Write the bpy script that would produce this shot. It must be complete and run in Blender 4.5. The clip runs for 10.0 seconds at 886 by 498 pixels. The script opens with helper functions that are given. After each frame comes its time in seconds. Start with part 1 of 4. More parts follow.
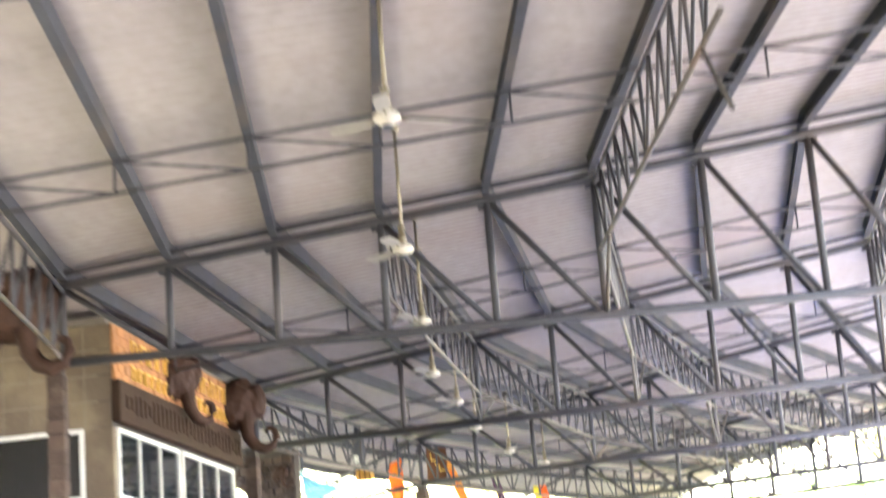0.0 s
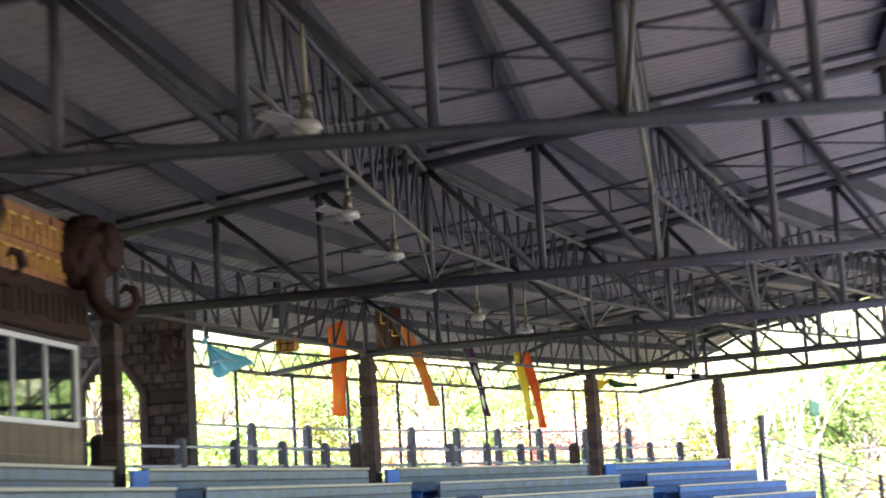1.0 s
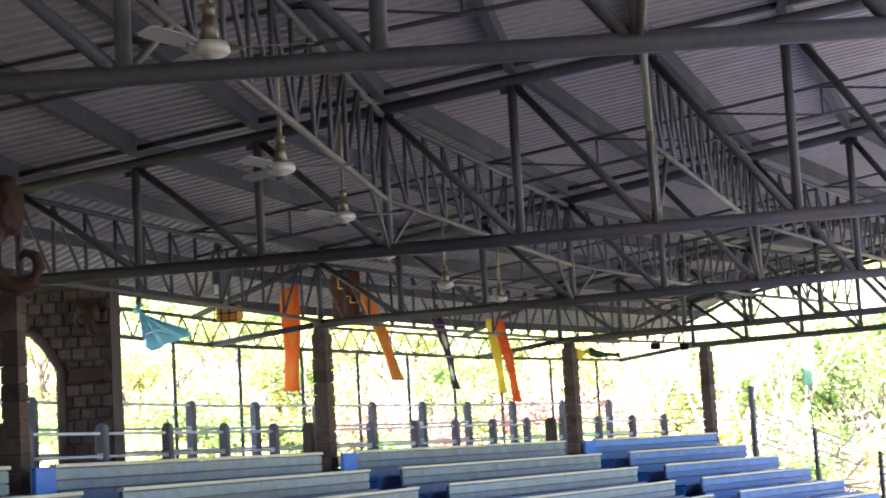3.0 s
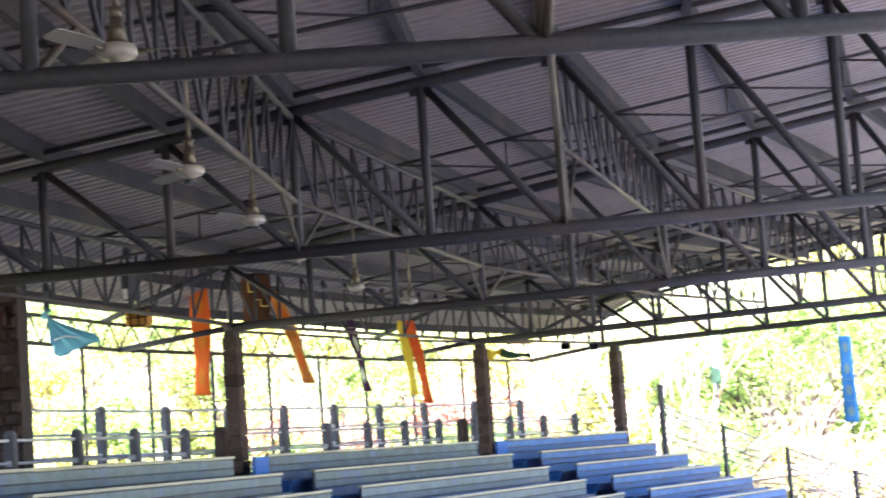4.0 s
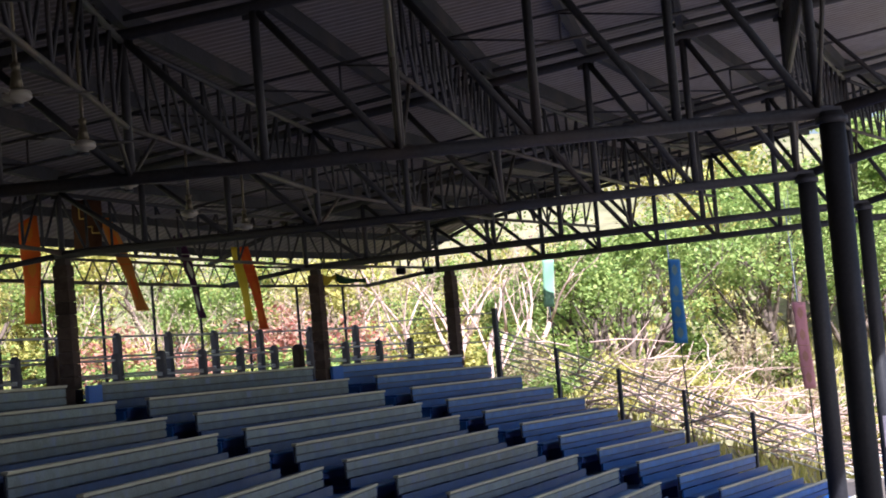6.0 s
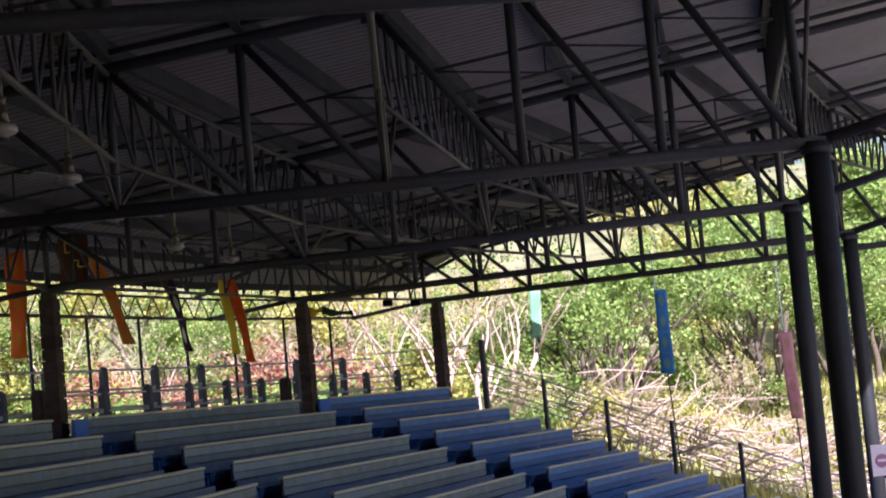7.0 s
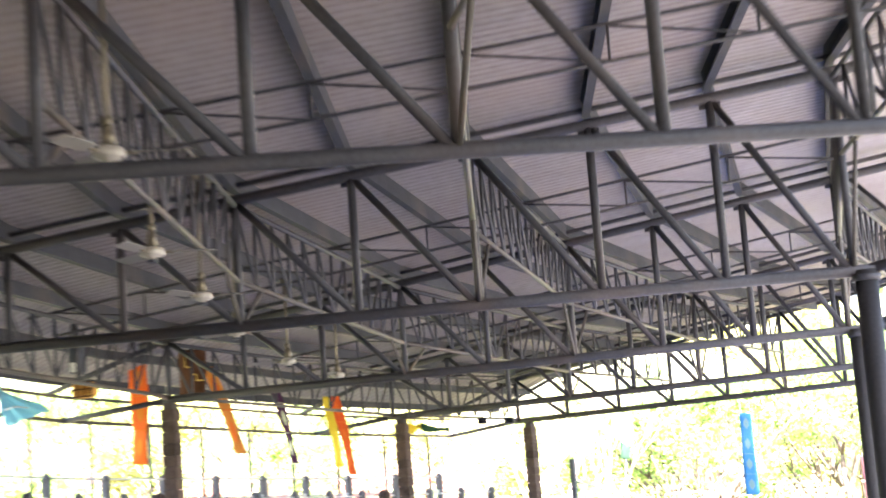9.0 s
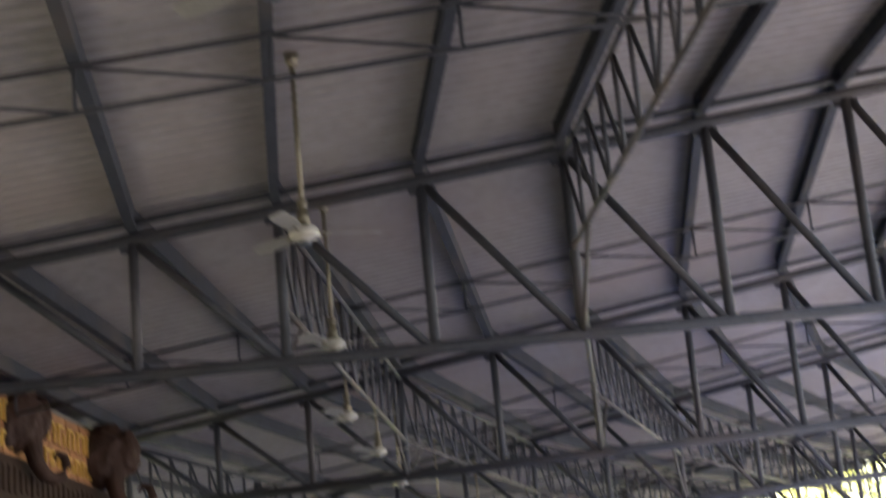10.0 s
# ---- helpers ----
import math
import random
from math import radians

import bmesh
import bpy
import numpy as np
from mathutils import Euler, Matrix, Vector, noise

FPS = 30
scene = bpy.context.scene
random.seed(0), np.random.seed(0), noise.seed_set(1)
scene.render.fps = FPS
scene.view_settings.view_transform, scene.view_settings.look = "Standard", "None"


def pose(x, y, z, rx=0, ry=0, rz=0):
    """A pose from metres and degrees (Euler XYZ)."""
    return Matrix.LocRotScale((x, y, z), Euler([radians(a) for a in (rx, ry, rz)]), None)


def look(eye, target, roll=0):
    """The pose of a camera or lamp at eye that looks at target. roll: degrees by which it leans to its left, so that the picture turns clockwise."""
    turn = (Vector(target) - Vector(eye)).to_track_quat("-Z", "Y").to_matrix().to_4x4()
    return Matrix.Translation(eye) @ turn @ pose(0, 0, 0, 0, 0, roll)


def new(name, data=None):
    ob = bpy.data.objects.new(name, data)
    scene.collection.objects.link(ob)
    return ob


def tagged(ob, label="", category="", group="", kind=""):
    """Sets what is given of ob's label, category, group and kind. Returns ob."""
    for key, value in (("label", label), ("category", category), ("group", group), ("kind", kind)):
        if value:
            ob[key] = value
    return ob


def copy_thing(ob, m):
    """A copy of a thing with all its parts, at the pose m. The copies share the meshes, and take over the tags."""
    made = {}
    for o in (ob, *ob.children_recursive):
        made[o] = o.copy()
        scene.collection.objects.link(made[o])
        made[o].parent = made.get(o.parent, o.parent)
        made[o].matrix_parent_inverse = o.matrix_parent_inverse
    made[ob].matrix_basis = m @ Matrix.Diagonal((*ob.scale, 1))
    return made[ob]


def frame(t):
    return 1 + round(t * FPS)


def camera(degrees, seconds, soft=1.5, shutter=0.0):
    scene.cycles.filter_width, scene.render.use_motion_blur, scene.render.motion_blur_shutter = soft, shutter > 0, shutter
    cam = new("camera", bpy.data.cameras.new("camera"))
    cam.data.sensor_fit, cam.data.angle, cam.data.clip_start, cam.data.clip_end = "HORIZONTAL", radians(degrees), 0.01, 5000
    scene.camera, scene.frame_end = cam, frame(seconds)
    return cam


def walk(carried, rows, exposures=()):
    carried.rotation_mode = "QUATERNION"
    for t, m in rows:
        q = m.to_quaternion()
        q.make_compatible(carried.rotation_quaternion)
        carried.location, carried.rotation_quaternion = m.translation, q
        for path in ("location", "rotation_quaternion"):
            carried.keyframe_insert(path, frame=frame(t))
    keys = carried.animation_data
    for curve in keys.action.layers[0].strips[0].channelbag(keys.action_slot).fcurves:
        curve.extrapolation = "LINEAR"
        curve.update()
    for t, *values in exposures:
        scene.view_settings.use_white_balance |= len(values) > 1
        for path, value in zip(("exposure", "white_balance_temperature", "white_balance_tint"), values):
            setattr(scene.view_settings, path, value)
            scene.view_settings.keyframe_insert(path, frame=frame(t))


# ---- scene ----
cam = camera(28.83, 10.0, soft=1.8, shutter=0.6)
EYE = 5.0
# seconds, x, y, z from the first standing place, pitch, roll, yaw
ROWS = [
    (0.0, 0.93, -12.22, -2.10, 13.90, 4.51, 9.18),
    (0.5, 0.70, -8.21, -1.30, 10.30, 4.49, 8.60),
    (1.0, 0.32, -3.11, -0.51, 8.38, 3.42, 8.83),
    (1.5, -0.02, 0.16, 0.03, 7.84, 3.40, 9.14),
    (2.0, -0.02, 0.14, 0.02, 7.18, 3.24, 9.23),
    (2.5, -0.01, 0.09, 0.02, 6.82, 3.06, 8.71),
    (4.0, 0.00, 0.00, 0.00, 6.67, 4.13, 4.98),
    (4.5, 0.00, 0.00, 0.00, 6.14, 4.17, 2.79),
    (5.0, 0.00, 0.00, 0.00, 5.02, 4.30, 1.29),
    (5.5, 0.00, 0.00, 0.00, 3.75, 4.60, 0.21),
    (7.0, 0.00, 0.00, 0.00, 4.78, 5.25, -0.89),
    (7.5, 0.00, 0.00, 0.00, 6.22, 5.03, -0.14),
    (8.0, 0.00, 0.00, 0.00, 7.30, 4.44, 0.06),
    (8.5, 0.00, 0.00, 0.00, 8.24, 4.13, 1.15),
    (9.0, 0.08, -2.09, -0.36, 9.32, 4.22, 2.33),
    (9.5, 0.38, -6.60, -1.27, 11.39, 4.79, 4.79),
    (10.0, 0.08, -6.66, -1.17, 15.17, 5.27, 6.48),
]
EXPOSURES = [
    (0.0, 5.88, 5700, 12), (0.5, 4.5, 5850, 14), (1.0, 3.75, 5500, 16), (1.5, 3.65, 5500, 17), (2.0, 3.97, 5500, 17), (2.5, 3.83, 5450, 17), (4.0, 3.9, 5450, 18),
    (4.5, 3.05, 5450, 18), (5.0, 2.3, 5550, 18), (5.5, 1.78, 5620, 19), (7.0, 1.55, 5650, 21), (7.5, 2.1, 5550, 20), (8.0, 3.5, 5550, 17),
    (8.5, 4.2, 5750, 16), (9.0, 4.75, 5850, 15), (9.5, 3.95, 5520, 14), (10.0, 3.93, 5520, 14)]
walk(cam, [(t, pose(x, y, EYE + z, 90 + pitch, roll, yaw)) for t, x, y, z, pitch, roll, yaw in ROWS], EXPOSURES)

# ---- light ----
SUN_EL, SUN_AZ = 46.0, 158.0
world = bpy.data.worlds.new("sky")
scene.world = world
world.use_nodes = True
wn = world.node_tree
wn.nodes.clear()
sky = wn.nodes.new("ShaderNodeTexSky")
sky.sky_type = "NISHITA"
sky.sun_disc = False
sky.sun_elevation, sky.sun_rotation = radians(SUN_EL), radians(SUN_AZ)
sky.dust_density, sky.air_density = 4.0, 1.2
bg = wn.nodes.new("ShaderNodeBackground")
bg.inputs["Strength"].default_value = 0.07
wo = wn.nodes.new("ShaderNodeOutputWorld")
wn.links.new(sky.outputs[0], bg.inputs["Color"])
wn.links.new(bg.outputs[0], wo.inputs["Surface"])
sun = new("sun", bpy.data.lights.new("sun", "SUN"))
sun.data.energy, sun.data.angle, sun.data.color = 5.0, radians(0.6), (1.0, 0.96, 0.90)
sd = Vector((math.sin(radians(SUN_AZ)) * math.cos(radians(SUN_EL)), math.cos(radians(SUN_AZ)) * math.cos(radians(SUN_EL)), math.sin(radians(SUN_EL))))
sun.matrix_world = look(sd * 100, (0, 0, 0))


# ---- materials ----
def material(name, base, rough=0.6, metal=0.0, var=0.25, scale=3.0, fine=40.0, bump=0.2, stain=None, stain_amount=0.0, per_object=0.0, spec=0.5, trans=0.0):
    m = bpy.data.materials.new(name)
    m.use_nodes = True
    t = m.node_tree
    b = t.nodes["Principled BSDF"]
    co = t.nodes.new("ShaderNodeTexCoord")
    n1, n2 = t.nodes.new("ShaderNodeTexNoise"), t.nodes.new("ShaderNodeTexNoise")
    n1.inputs["Scale"].default_value, n1.inputs["Detail"].default_value = scale, 4
    n2.inputs["Scale"].default_value, n2.inputs["Detail"].default_value = fine, 3
    for n in (n1, n2):
        t.links.new(co.outputs["Object"], n.inputs["Vector"])
    add = t.nodes.new("ShaderNodeMath")
    add.operation = "ADD"
    t.links.new(n1.outputs["Fac"], add.inputs[0])
    t.links.new(n2.outputs["Fac"], add.inputs[1])
    value = add
    if per_object:
        oi = t.nodes.new("ShaderNodeObjectInfo")
        mul = t.nodes.new("ShaderNodeMath")
        mul.operation = "MULTIPLY_ADD"
        mul.inputs[1].default_value, mul.inputs[2].default_value = per_object, -per_object / 2
        t.links.new(oi.outputs["Random"], mul.inputs[0])
        a2 = t.nodes.new("ShaderNodeMath")
        a2.operation = "ADD"
        t.links.new(add.outputs[0], a2.inputs[0])
        t.links.new(mul.outputs[0], a2.inputs[1])
        value = a2
    mr = t.nodes.new("ShaderNodeMapRange")
    mr.inputs["From Min"].default_value, mr.inputs["From Max"].default_value = 0.6, 1.4
    mr.inputs["To Min"].default_value, mr.inputs["To Max"].default_value = 1 - var, 1 + var
    t.links.new(value.outputs[0], mr.inputs["Value"])
    mix = t.nodes.new("ShaderNodeVectorMath")
    mix.operation = "SCALE"
    mix.inputs[0].default_value = base
    t.links.new(mr.outputs[0], mix.inputs["Scale"])
    colour = mix.outputs[0]
    if stain:
        n3 = t.nodes.new("ShaderNodeTexNoise")
        n3.inputs["Scale"].default_value, n3.inputs["Detail"].default_value = scale * 0.7, 6
        t.links.new(co.outputs["Object"], n3.inputs["Vector"])
        r3 = t.nodes.new("ShaderNodeMapRange")
        r3.inputs["From Min"].default_value, r3.inputs["From Max"].default_value = 0.5, 0.68
        r3.inputs["To Max"].default_value = stain_amount
        t.links.new(n3.outputs["Fac"], r3.inputs["Value"])
        mx = t.nodes.new("ShaderNodeMix")
        mx.data_type = "RGBA"
        mx.inputs["B"].default_value = (*stain, 1)
        mx.inputs[7].default_value = (*stain, 1)
        t.links.new(r3.outputs[0], mx.inputs[0])
        t.links.new(colour, mx.inputs[6])
        colour = mx.outputs[2]
    t.links.new(colour, b.inputs["Base Color"])
    b.inputs["Roughness"].default_value, b.inputs["Metallic"].default_value = rough, metal
    b.inputs["Specular IOR Level"].default_value = spec
    if bump:
        bp = t.nodes.new("ShaderNodeBump")
        bp.inputs["Strength"].default_value, bp.inputs["Distance"].default_value = bump, 0.01
        t.links.new(n2.outputs["Fac"], bp.inputs["Height"])
        t.links.new(bp.outputs[0], b.inputs["Normal"])
    if trans:
        out = t.nodes["Material Output"]
        tr = t.nodes.new("ShaderNodeBsdfTranslucent")
        t.links.new(colour, tr.inputs["Color"])
        ms = t.nodes.new("ShaderNodeMixShader")
        ms.inputs[0].default_value = trans
        t.links.new(b.outputs[0], ms.inputs[1])
        t.links.new(tr.outputs[0], ms.inputs[2])
        t.links.new(ms.outputs[0], out.inputs["Surface"])
    return m


STEEL = material("painted_steel", (0.040, 0.040, 0.047), 0.55, 0.0, 0.3, 1.5, 25, 0.15, (0.12, 0.08, 0.06), 0.22, 0.3, 0.22)
STEEL_LIGHT = material("galvanised_steel", (0.080, 0.072, 0.066), 0.55, 0.1, 0.3, 2, 30, 0.15, (0.20, 0.13, 0.085), 0.4, 0.3, 0.25)
PURLIN = material("purlin_steel", (0.046, 0.048, 0.056), 0.6, 0.0, 0.35, 1.2, 20, 0.2, (0.10, 0.08, 0.06), 0.45, 0.3, 0.06)
SHEET = material("roof_sheet", (0.248, 0.221, 0.212), 0.55, 0.15, 0.22, 0.4, 6, 0.05, (0.22, 0.17, 0.15), 0.5)
STONE = material("brown_stone", (0.058, 0.040, 0.032), 0.85, 0, 0.42, 7, 45, 0.8, (0.10, 0.075, 0.062), 0.6, 0.7, 0.2)
STONE_CORE = material("mortar", (0.045, 0.036, 0.031), 0.9, 0, 0.2, 4, 40, 0.3)
BLUE = material("blue_paint", (0.008, 0.064, 0.23), 0.45, 0, 0.3, 2, 30, 0.15, (0.03, 0.08, 0.26), 0.5, 0.2)
END_BLUE = material("bright_blue_paint", (0.010, 0.095, 0.40), 0.5, 0, 0.2, 2, 30, 0.15)
NAVY = material("dark_blue_paint", (0.02, 0.05, 0.22), 0.55, 0, 0.3, 2, 30, 0.2, (0.05, 0.08, 0.20), 0.5, 0.2)
PALE_BLUE = material("pale_blue_boards", (0.102, 0.146, 0.172), 0.5, 0, 0.45, 4, 40, 0.15, (0.10, 0.15, 0.30), 0.7, 0.35)
# bay 4 upper planks: lit sheen put in as a paler tone than BLUE
MID_BLUE = material("mid_blue_boards", (0.022, 0.108, 0.34), 0.45, 0, 0.4, 4, 40, 0.15, (0.06, 0.16, 0.34), 0.6, 0.35)
SLATE_BLUE = material("slate_blue_boards", (0.075, 0.112, 0.155), 0.5, 0, 0.45, 4, 40, 0.15, (0.05, 0.09, 0.20), 0.7, 0.35)
# lower boards of bays 1 to 3: BLUE's shaded copy, plus worn patches
SHADE_BLUE = material("worn_shaded_navy_boards", (0.030, 0.060, 0.15), 0.5, 0, 0.4, 3, 40, 0.15, (0.07, 0.10, 0.16), 0.6, 0.3)
CREAM = material("cream_edge", (0.40, 0.40, 0.30), 0.55, 0, 0.2, 3, 40, 0.15, (0.40, 0.38, 0.30), 0.5)
CONCRETE = material("concrete", (0.125, 0.105, 0.09), 0.85, 0, 0.2, 0.6, 20, 0.3, (0.2, 0.19, 0.17), 0.5)
TILE = material("ochre_tile", (0.10, 0.072, 0.045), 0.6, 0, 0.18, 2, 20, 0.1, (0.22, 0.17, 0.10), 0.5, 0.25)
GROUT = material("pale_grout", (0.20, 0.165, 0.12), 0.85, 0, 0.2, 3, 40, 0.3)
ORANGE_BRICK = material("orange_brick", (0.30, 0.135, 0.045), 0.7, 0, 0.35, 5, 30, 0.4, (0.25, 0.11, 0.04), 0.5, 0.4)
GOLD = material("gold_letters", (0.62, 0.40, 0.08), 0.4, 0.3, 0.2, 5, 30, 0.1)
WOOD = material("dark_wood", (0.030, 0.016, 0.010), 0.7, 0, 0.35, 3, 30, 0.3, None, 0, 0, 0.15)
STATUE = material("statue_brown", (0.036, 0.018, 0.012), 0.7, 0, 0.4, 5, 40, 0.5, None, 0, 0, 0.2)
ALU = material("white_frame", (0.62, 0.61, 0.58), 0.4, 0, 0.08, 3, 30, 0.05)
FAN_WHITE = material("fan_cream", (0.36, 0.33, 0.28), 0.4, 0, 0.1, 6, 40, 0.05)
FAN_BLADE = material("fan_blade_cream", (0.20, 0.185, 0.16), 0.4, 0, 0.15, 6, 40, 0.05)
FAN_BRASS = material("fan_brass", (0.17, 0.145, 0.10), 0.4, 0.5, 0.2, 6, 40, 0.05)
FENCE_POST = material("grey_post", (0.075, 0.075, 0.088), 0.7, 0, 0.25, 4, 40, 0.3, (0.10, 0.10, 0.11), 0.5, 0.3)
# painted_steel again, darkened so the inner columns' shade sits in the colour
SHADED_COLUMN_STEEL = material("shaded_column_steel", (0.024, 0.024, 0.027), 0.55, 0.0, 0.3, 1.5, 25, 0.15, None, 0, 0, 0.2)
RAIL = material("grey_rail", (0.46, 0.48, 0.50), 0.45, 0.3, 0.15, 4, 40, 0.1)
DARK_IRON = material("dark_iron", (0.04, 0.045, 0.06), 0.5, 0.2, 0.2, 4, 40, 0.1)
HILL = material("hill_green", (0.19, 0.175, 0.09), 0.95, 0, 0.4, 0.25, 2.0, 0.6, (0.09, 0.095, 0.03), 0.75)
BARK = material("bark", (0.10, 0.073, 0.055), 0.9, 0, 0.3, 6, 40, 0.5, None, 0, 0.4)
TWIG = material("dry_twig", (0.44, 0.315, 0.26), 0.9, 0, 0.3, 3, 20, 0.2, None, 0, 0.4)


def leaf_material(name, a, b):
    m = material(name, a, 0.55, 0, 0.1, 1, 5, 0, None, 0, 0, 0.4, 0.45)
    t = m.node_tree
    p = t.nodes["Principled BSDF"]
    geo = t.nodes.new("ShaderNodeNewGeometry")
    ramp = t.nodes.new("ShaderNodeMix")
    ramp.data_type = "RGBA"
    ramp.inputs[6].default_value, ramp.inputs[7].default_value = (*a, 1), (*b, 1)
    t.links.new(geo.outputs["Random Per Island"], ramp.inputs[0])
    t.links.new(ramp.outputs[2], p.inputs["Base Color"])
    for n in t.nodes:
        if n.type == "BSDF_TRANSLUCENT":
            t.links.new(ramp.outputs[2], n.inputs["Color"])
    return m


LEAF = leaf_material("leaf_green", (0.125, 0.215, 0.045), (0.40, 0.48, 0.14))
LEAF_YELLOW = leaf_material("leaf_yellow_green", (0.33, 0.34, 0.07), (0.64, 0.57, 0.20))
LEAF_RED = leaf_material("leaf_red", (0.42, 0.14, 0.10), (0.55, 0.34, 0.24))
LEAF_DRY = leaf_material("leaf_dry", (0.30, 0.24, 0.13), (0.42, 0.36, 0.22))


def glass_material():
    m = material("window_glass", (0.01, 0.012, 0.014), 0.03, 0, 0, 1, 1, 0, None, 0, 0, 0.8)
    return m


GLASS = glass_material()


def cloth(name, c):
    return material(name, c, 0.8, 0, 0.12, 3, 60, 0.1, None, 0, 0, 0.2, 0.35)


# ---- mesh helpers ----
def bar(bm, a, b, r, n=6, r2=None):
    """A straight round bar from a to b."""
    a, b = Vector(a), Vector(b)
    d = (b - a).normalized()
    s = d.cross(Vector((0, 0, 1)))
    if s.length < 1e-3:
        s = Vector((1, 0, 0))
    s.normalize()
    u = s.cross(d)
    r2 = r if r2 is None else r2
    lo = [bm.verts.new(a + (s * math.cos(k * math.tau / n) + u * math.sin(k * math.tau / n)) * r) for k in range(n)]
    hi = [bm.verts.new(b + (s * math.cos(k * math.tau / n) + u * math.sin(k * math.tau / n)) * r2) for k in range(n)]
    for k in range(n):
        f = bm.faces.new((lo[k], hi[k], hi[(k + 1) % n], lo[(k + 1) % n]))
        f.smooth = n > 4
    bm.faces.new(lo)
    bm.faces.new(hi[::-1])


def tube(bm, pts, radii, n=8):
    """A bent round tube through points."""
    rings = []
    for i, p in enumerate(pts):
        p = Vector(p)
        d = (Vector(pts[min(i + 1, len(pts) - 1)]) - Vector(pts[max(i - 1, 0)])).normalized()
        s = d.cross(Vector((0.31, 0.2, 0.93))).normalized()
        u = s.cross(d)
        rings.append([bm.verts.new(p + (s * math.cos(k * math.tau / n) + u * math.sin(k * math.tau / n)) * radii[i]) for k in range(n)])
    for a, b in zip(rings, rings[1:]):
        for k in range(n):
            bm.faces.new((a[k], b[k], b[(k + 1) % n], a[(k + 1) % n])).smooth = True
    bm.faces.new(rings[0])
    bm.faces.new(rings[-1][::-1])


def slab(bm, a, b, n, lo, hi, z0, z1, bevel=0.0):
    """A box that runs from a to b, reaches from lo to hi along n, and from z0 to z1."""
    a, b, n = Vector((a[0], a[1], 0)), Vector((b[0], b[1], 0)), Vector((n[0], n[1], 0))
    vs = [bm.verts.new(p + n * o + Vector((0, 0, z))) for z in (z0, z1) for p, o in ((a, lo), (b, lo), (b, hi), (a, hi))]
    fs = [bm.faces.new([vs[i] for i in q]) for q in ((3, 2, 1, 0), (4, 5, 6, 7), (0, 1, 5, 4), (1, 2, 6, 5), (2, 3, 7, 6), (3, 0, 4, 7))]
    if bevel:
        es = list({e for f in fs for e in f.edges})
        bmesh.ops.bevel(bm, geom=es, offset=bevel, segments=1, affect="EDGES")


def thing(name, loc, label, category, group="", kind=""):
    e = new(name)
    e.location = loc
    e.empty_display_size = 0.1
    return tagged(e, label, category, group, kind)


def base_of(ob):
    p = Vector((0, 0, 0))
    while ob:
        p += ob.location
        ob = ob.parent
    return p


def part(name, bm, mat, parent=None, label="", loc=None):
    """Links a bmesh given in world places as one mesh under parent (or as a thing of its own)."""
    origin = base_of(parent) if parent else Vector(loc or (0, 0, 0))
    bmesh.ops.recalc_face_normals(bm, faces=bm.faces)
    me = bpy.data.meshes.new(name)
    bmesh.ops.translate(bm, vec=-origin, verts=bm.verts)
    bm.to_mesh(me)
    bm.free()
    me.materials.append(mat)
    ob = new(name, me)
    if parent:
        ob.parent = parent
    else:
        ob.location = origin
    if label:
        tagged(ob, label)
    return ob


def piece(name, fill, mat, parent=None, label="", loc=None):
    bm = bmesh.new()
    fill(bm)
    return part(name, bm, mat, parent, label, loc)


# ---- the ring plan: radial trusses round a centre, straight bays between them ----
CX, CY = 42.19, 13.27
AZ = {-4: 240.1, -3: 229.2, -2: 218.3, -1: 207.4, 0: 196.5, 1: 185.6, 2: 174.65, 3: 164.65, 4: 154.24, 5: 147.79, 6: 141.4}
NODES = [49.4 - 1.385 * k for k in range(9)]
R_OUT, R_IN, R_TIP = 49.2, 38.2, 34.8
R_COLUMN = {1: 49.5, 2: 49.5, 3: 49.4, 4: 49.2, 5: 49.1}
Z_CHORD = EYE + 2.13


def radial(i):
    a = radians(AZ[i])
    return Vector((math.cos(a), math.sin(a), 0))


def at(s, r, z=0.0):
    """The place at truss coordinate s (whole numbers lie on trusses), radius r and height z."""
    i = min(int(math.floor(s)), 5)
    k = s - i
    p = radial(i) * (1 - k) + radial(i + 1) * k
    return Vector((CX + p.x * r, CY + p.y * r, z))


def outward(i):
    """The outward normal of the bay between truss i and the next."""
    d = at(i + 1, R_OUT) - at(i, R_OUT)
    n = Vector((d.y, -d.x, 0)).normalized()
    return n if n.dot(radial(i)) > 0 else -n


def z_top(r):
    return EYE + 3.15 + 0.115 * (49.2 - r)


# ---- ground ----
def smooth(a, b, x):
    k = min(1.0, max(0.0, (x - a) / (b - a)))
    return k * k * (3 - 2 * k)


def ground_height(x, y):
    d = math.hypot(x - CX, y - CY)
    az = math.degrees(math.atan2(y - CY, x - CX)) % 360
    bank = EYE - 1.3 - 0.375 * max(0, 49 - d)
    hill = max(0.0, bank) * (1 - smooth(186, 192, az)) * smooth(60, 95, az)
    hill += min(max(0, d - 58) * 0.24, 20) * smooth(40, 90, az) * (1 - 0.6 * math.exp(-((az - 133) / 4.0) ** 2))
    return hill + 0.5 * noise.noise((x * 0.15, y * 0.15, 0.3)) * smooth(53, 60, d) - 0.03


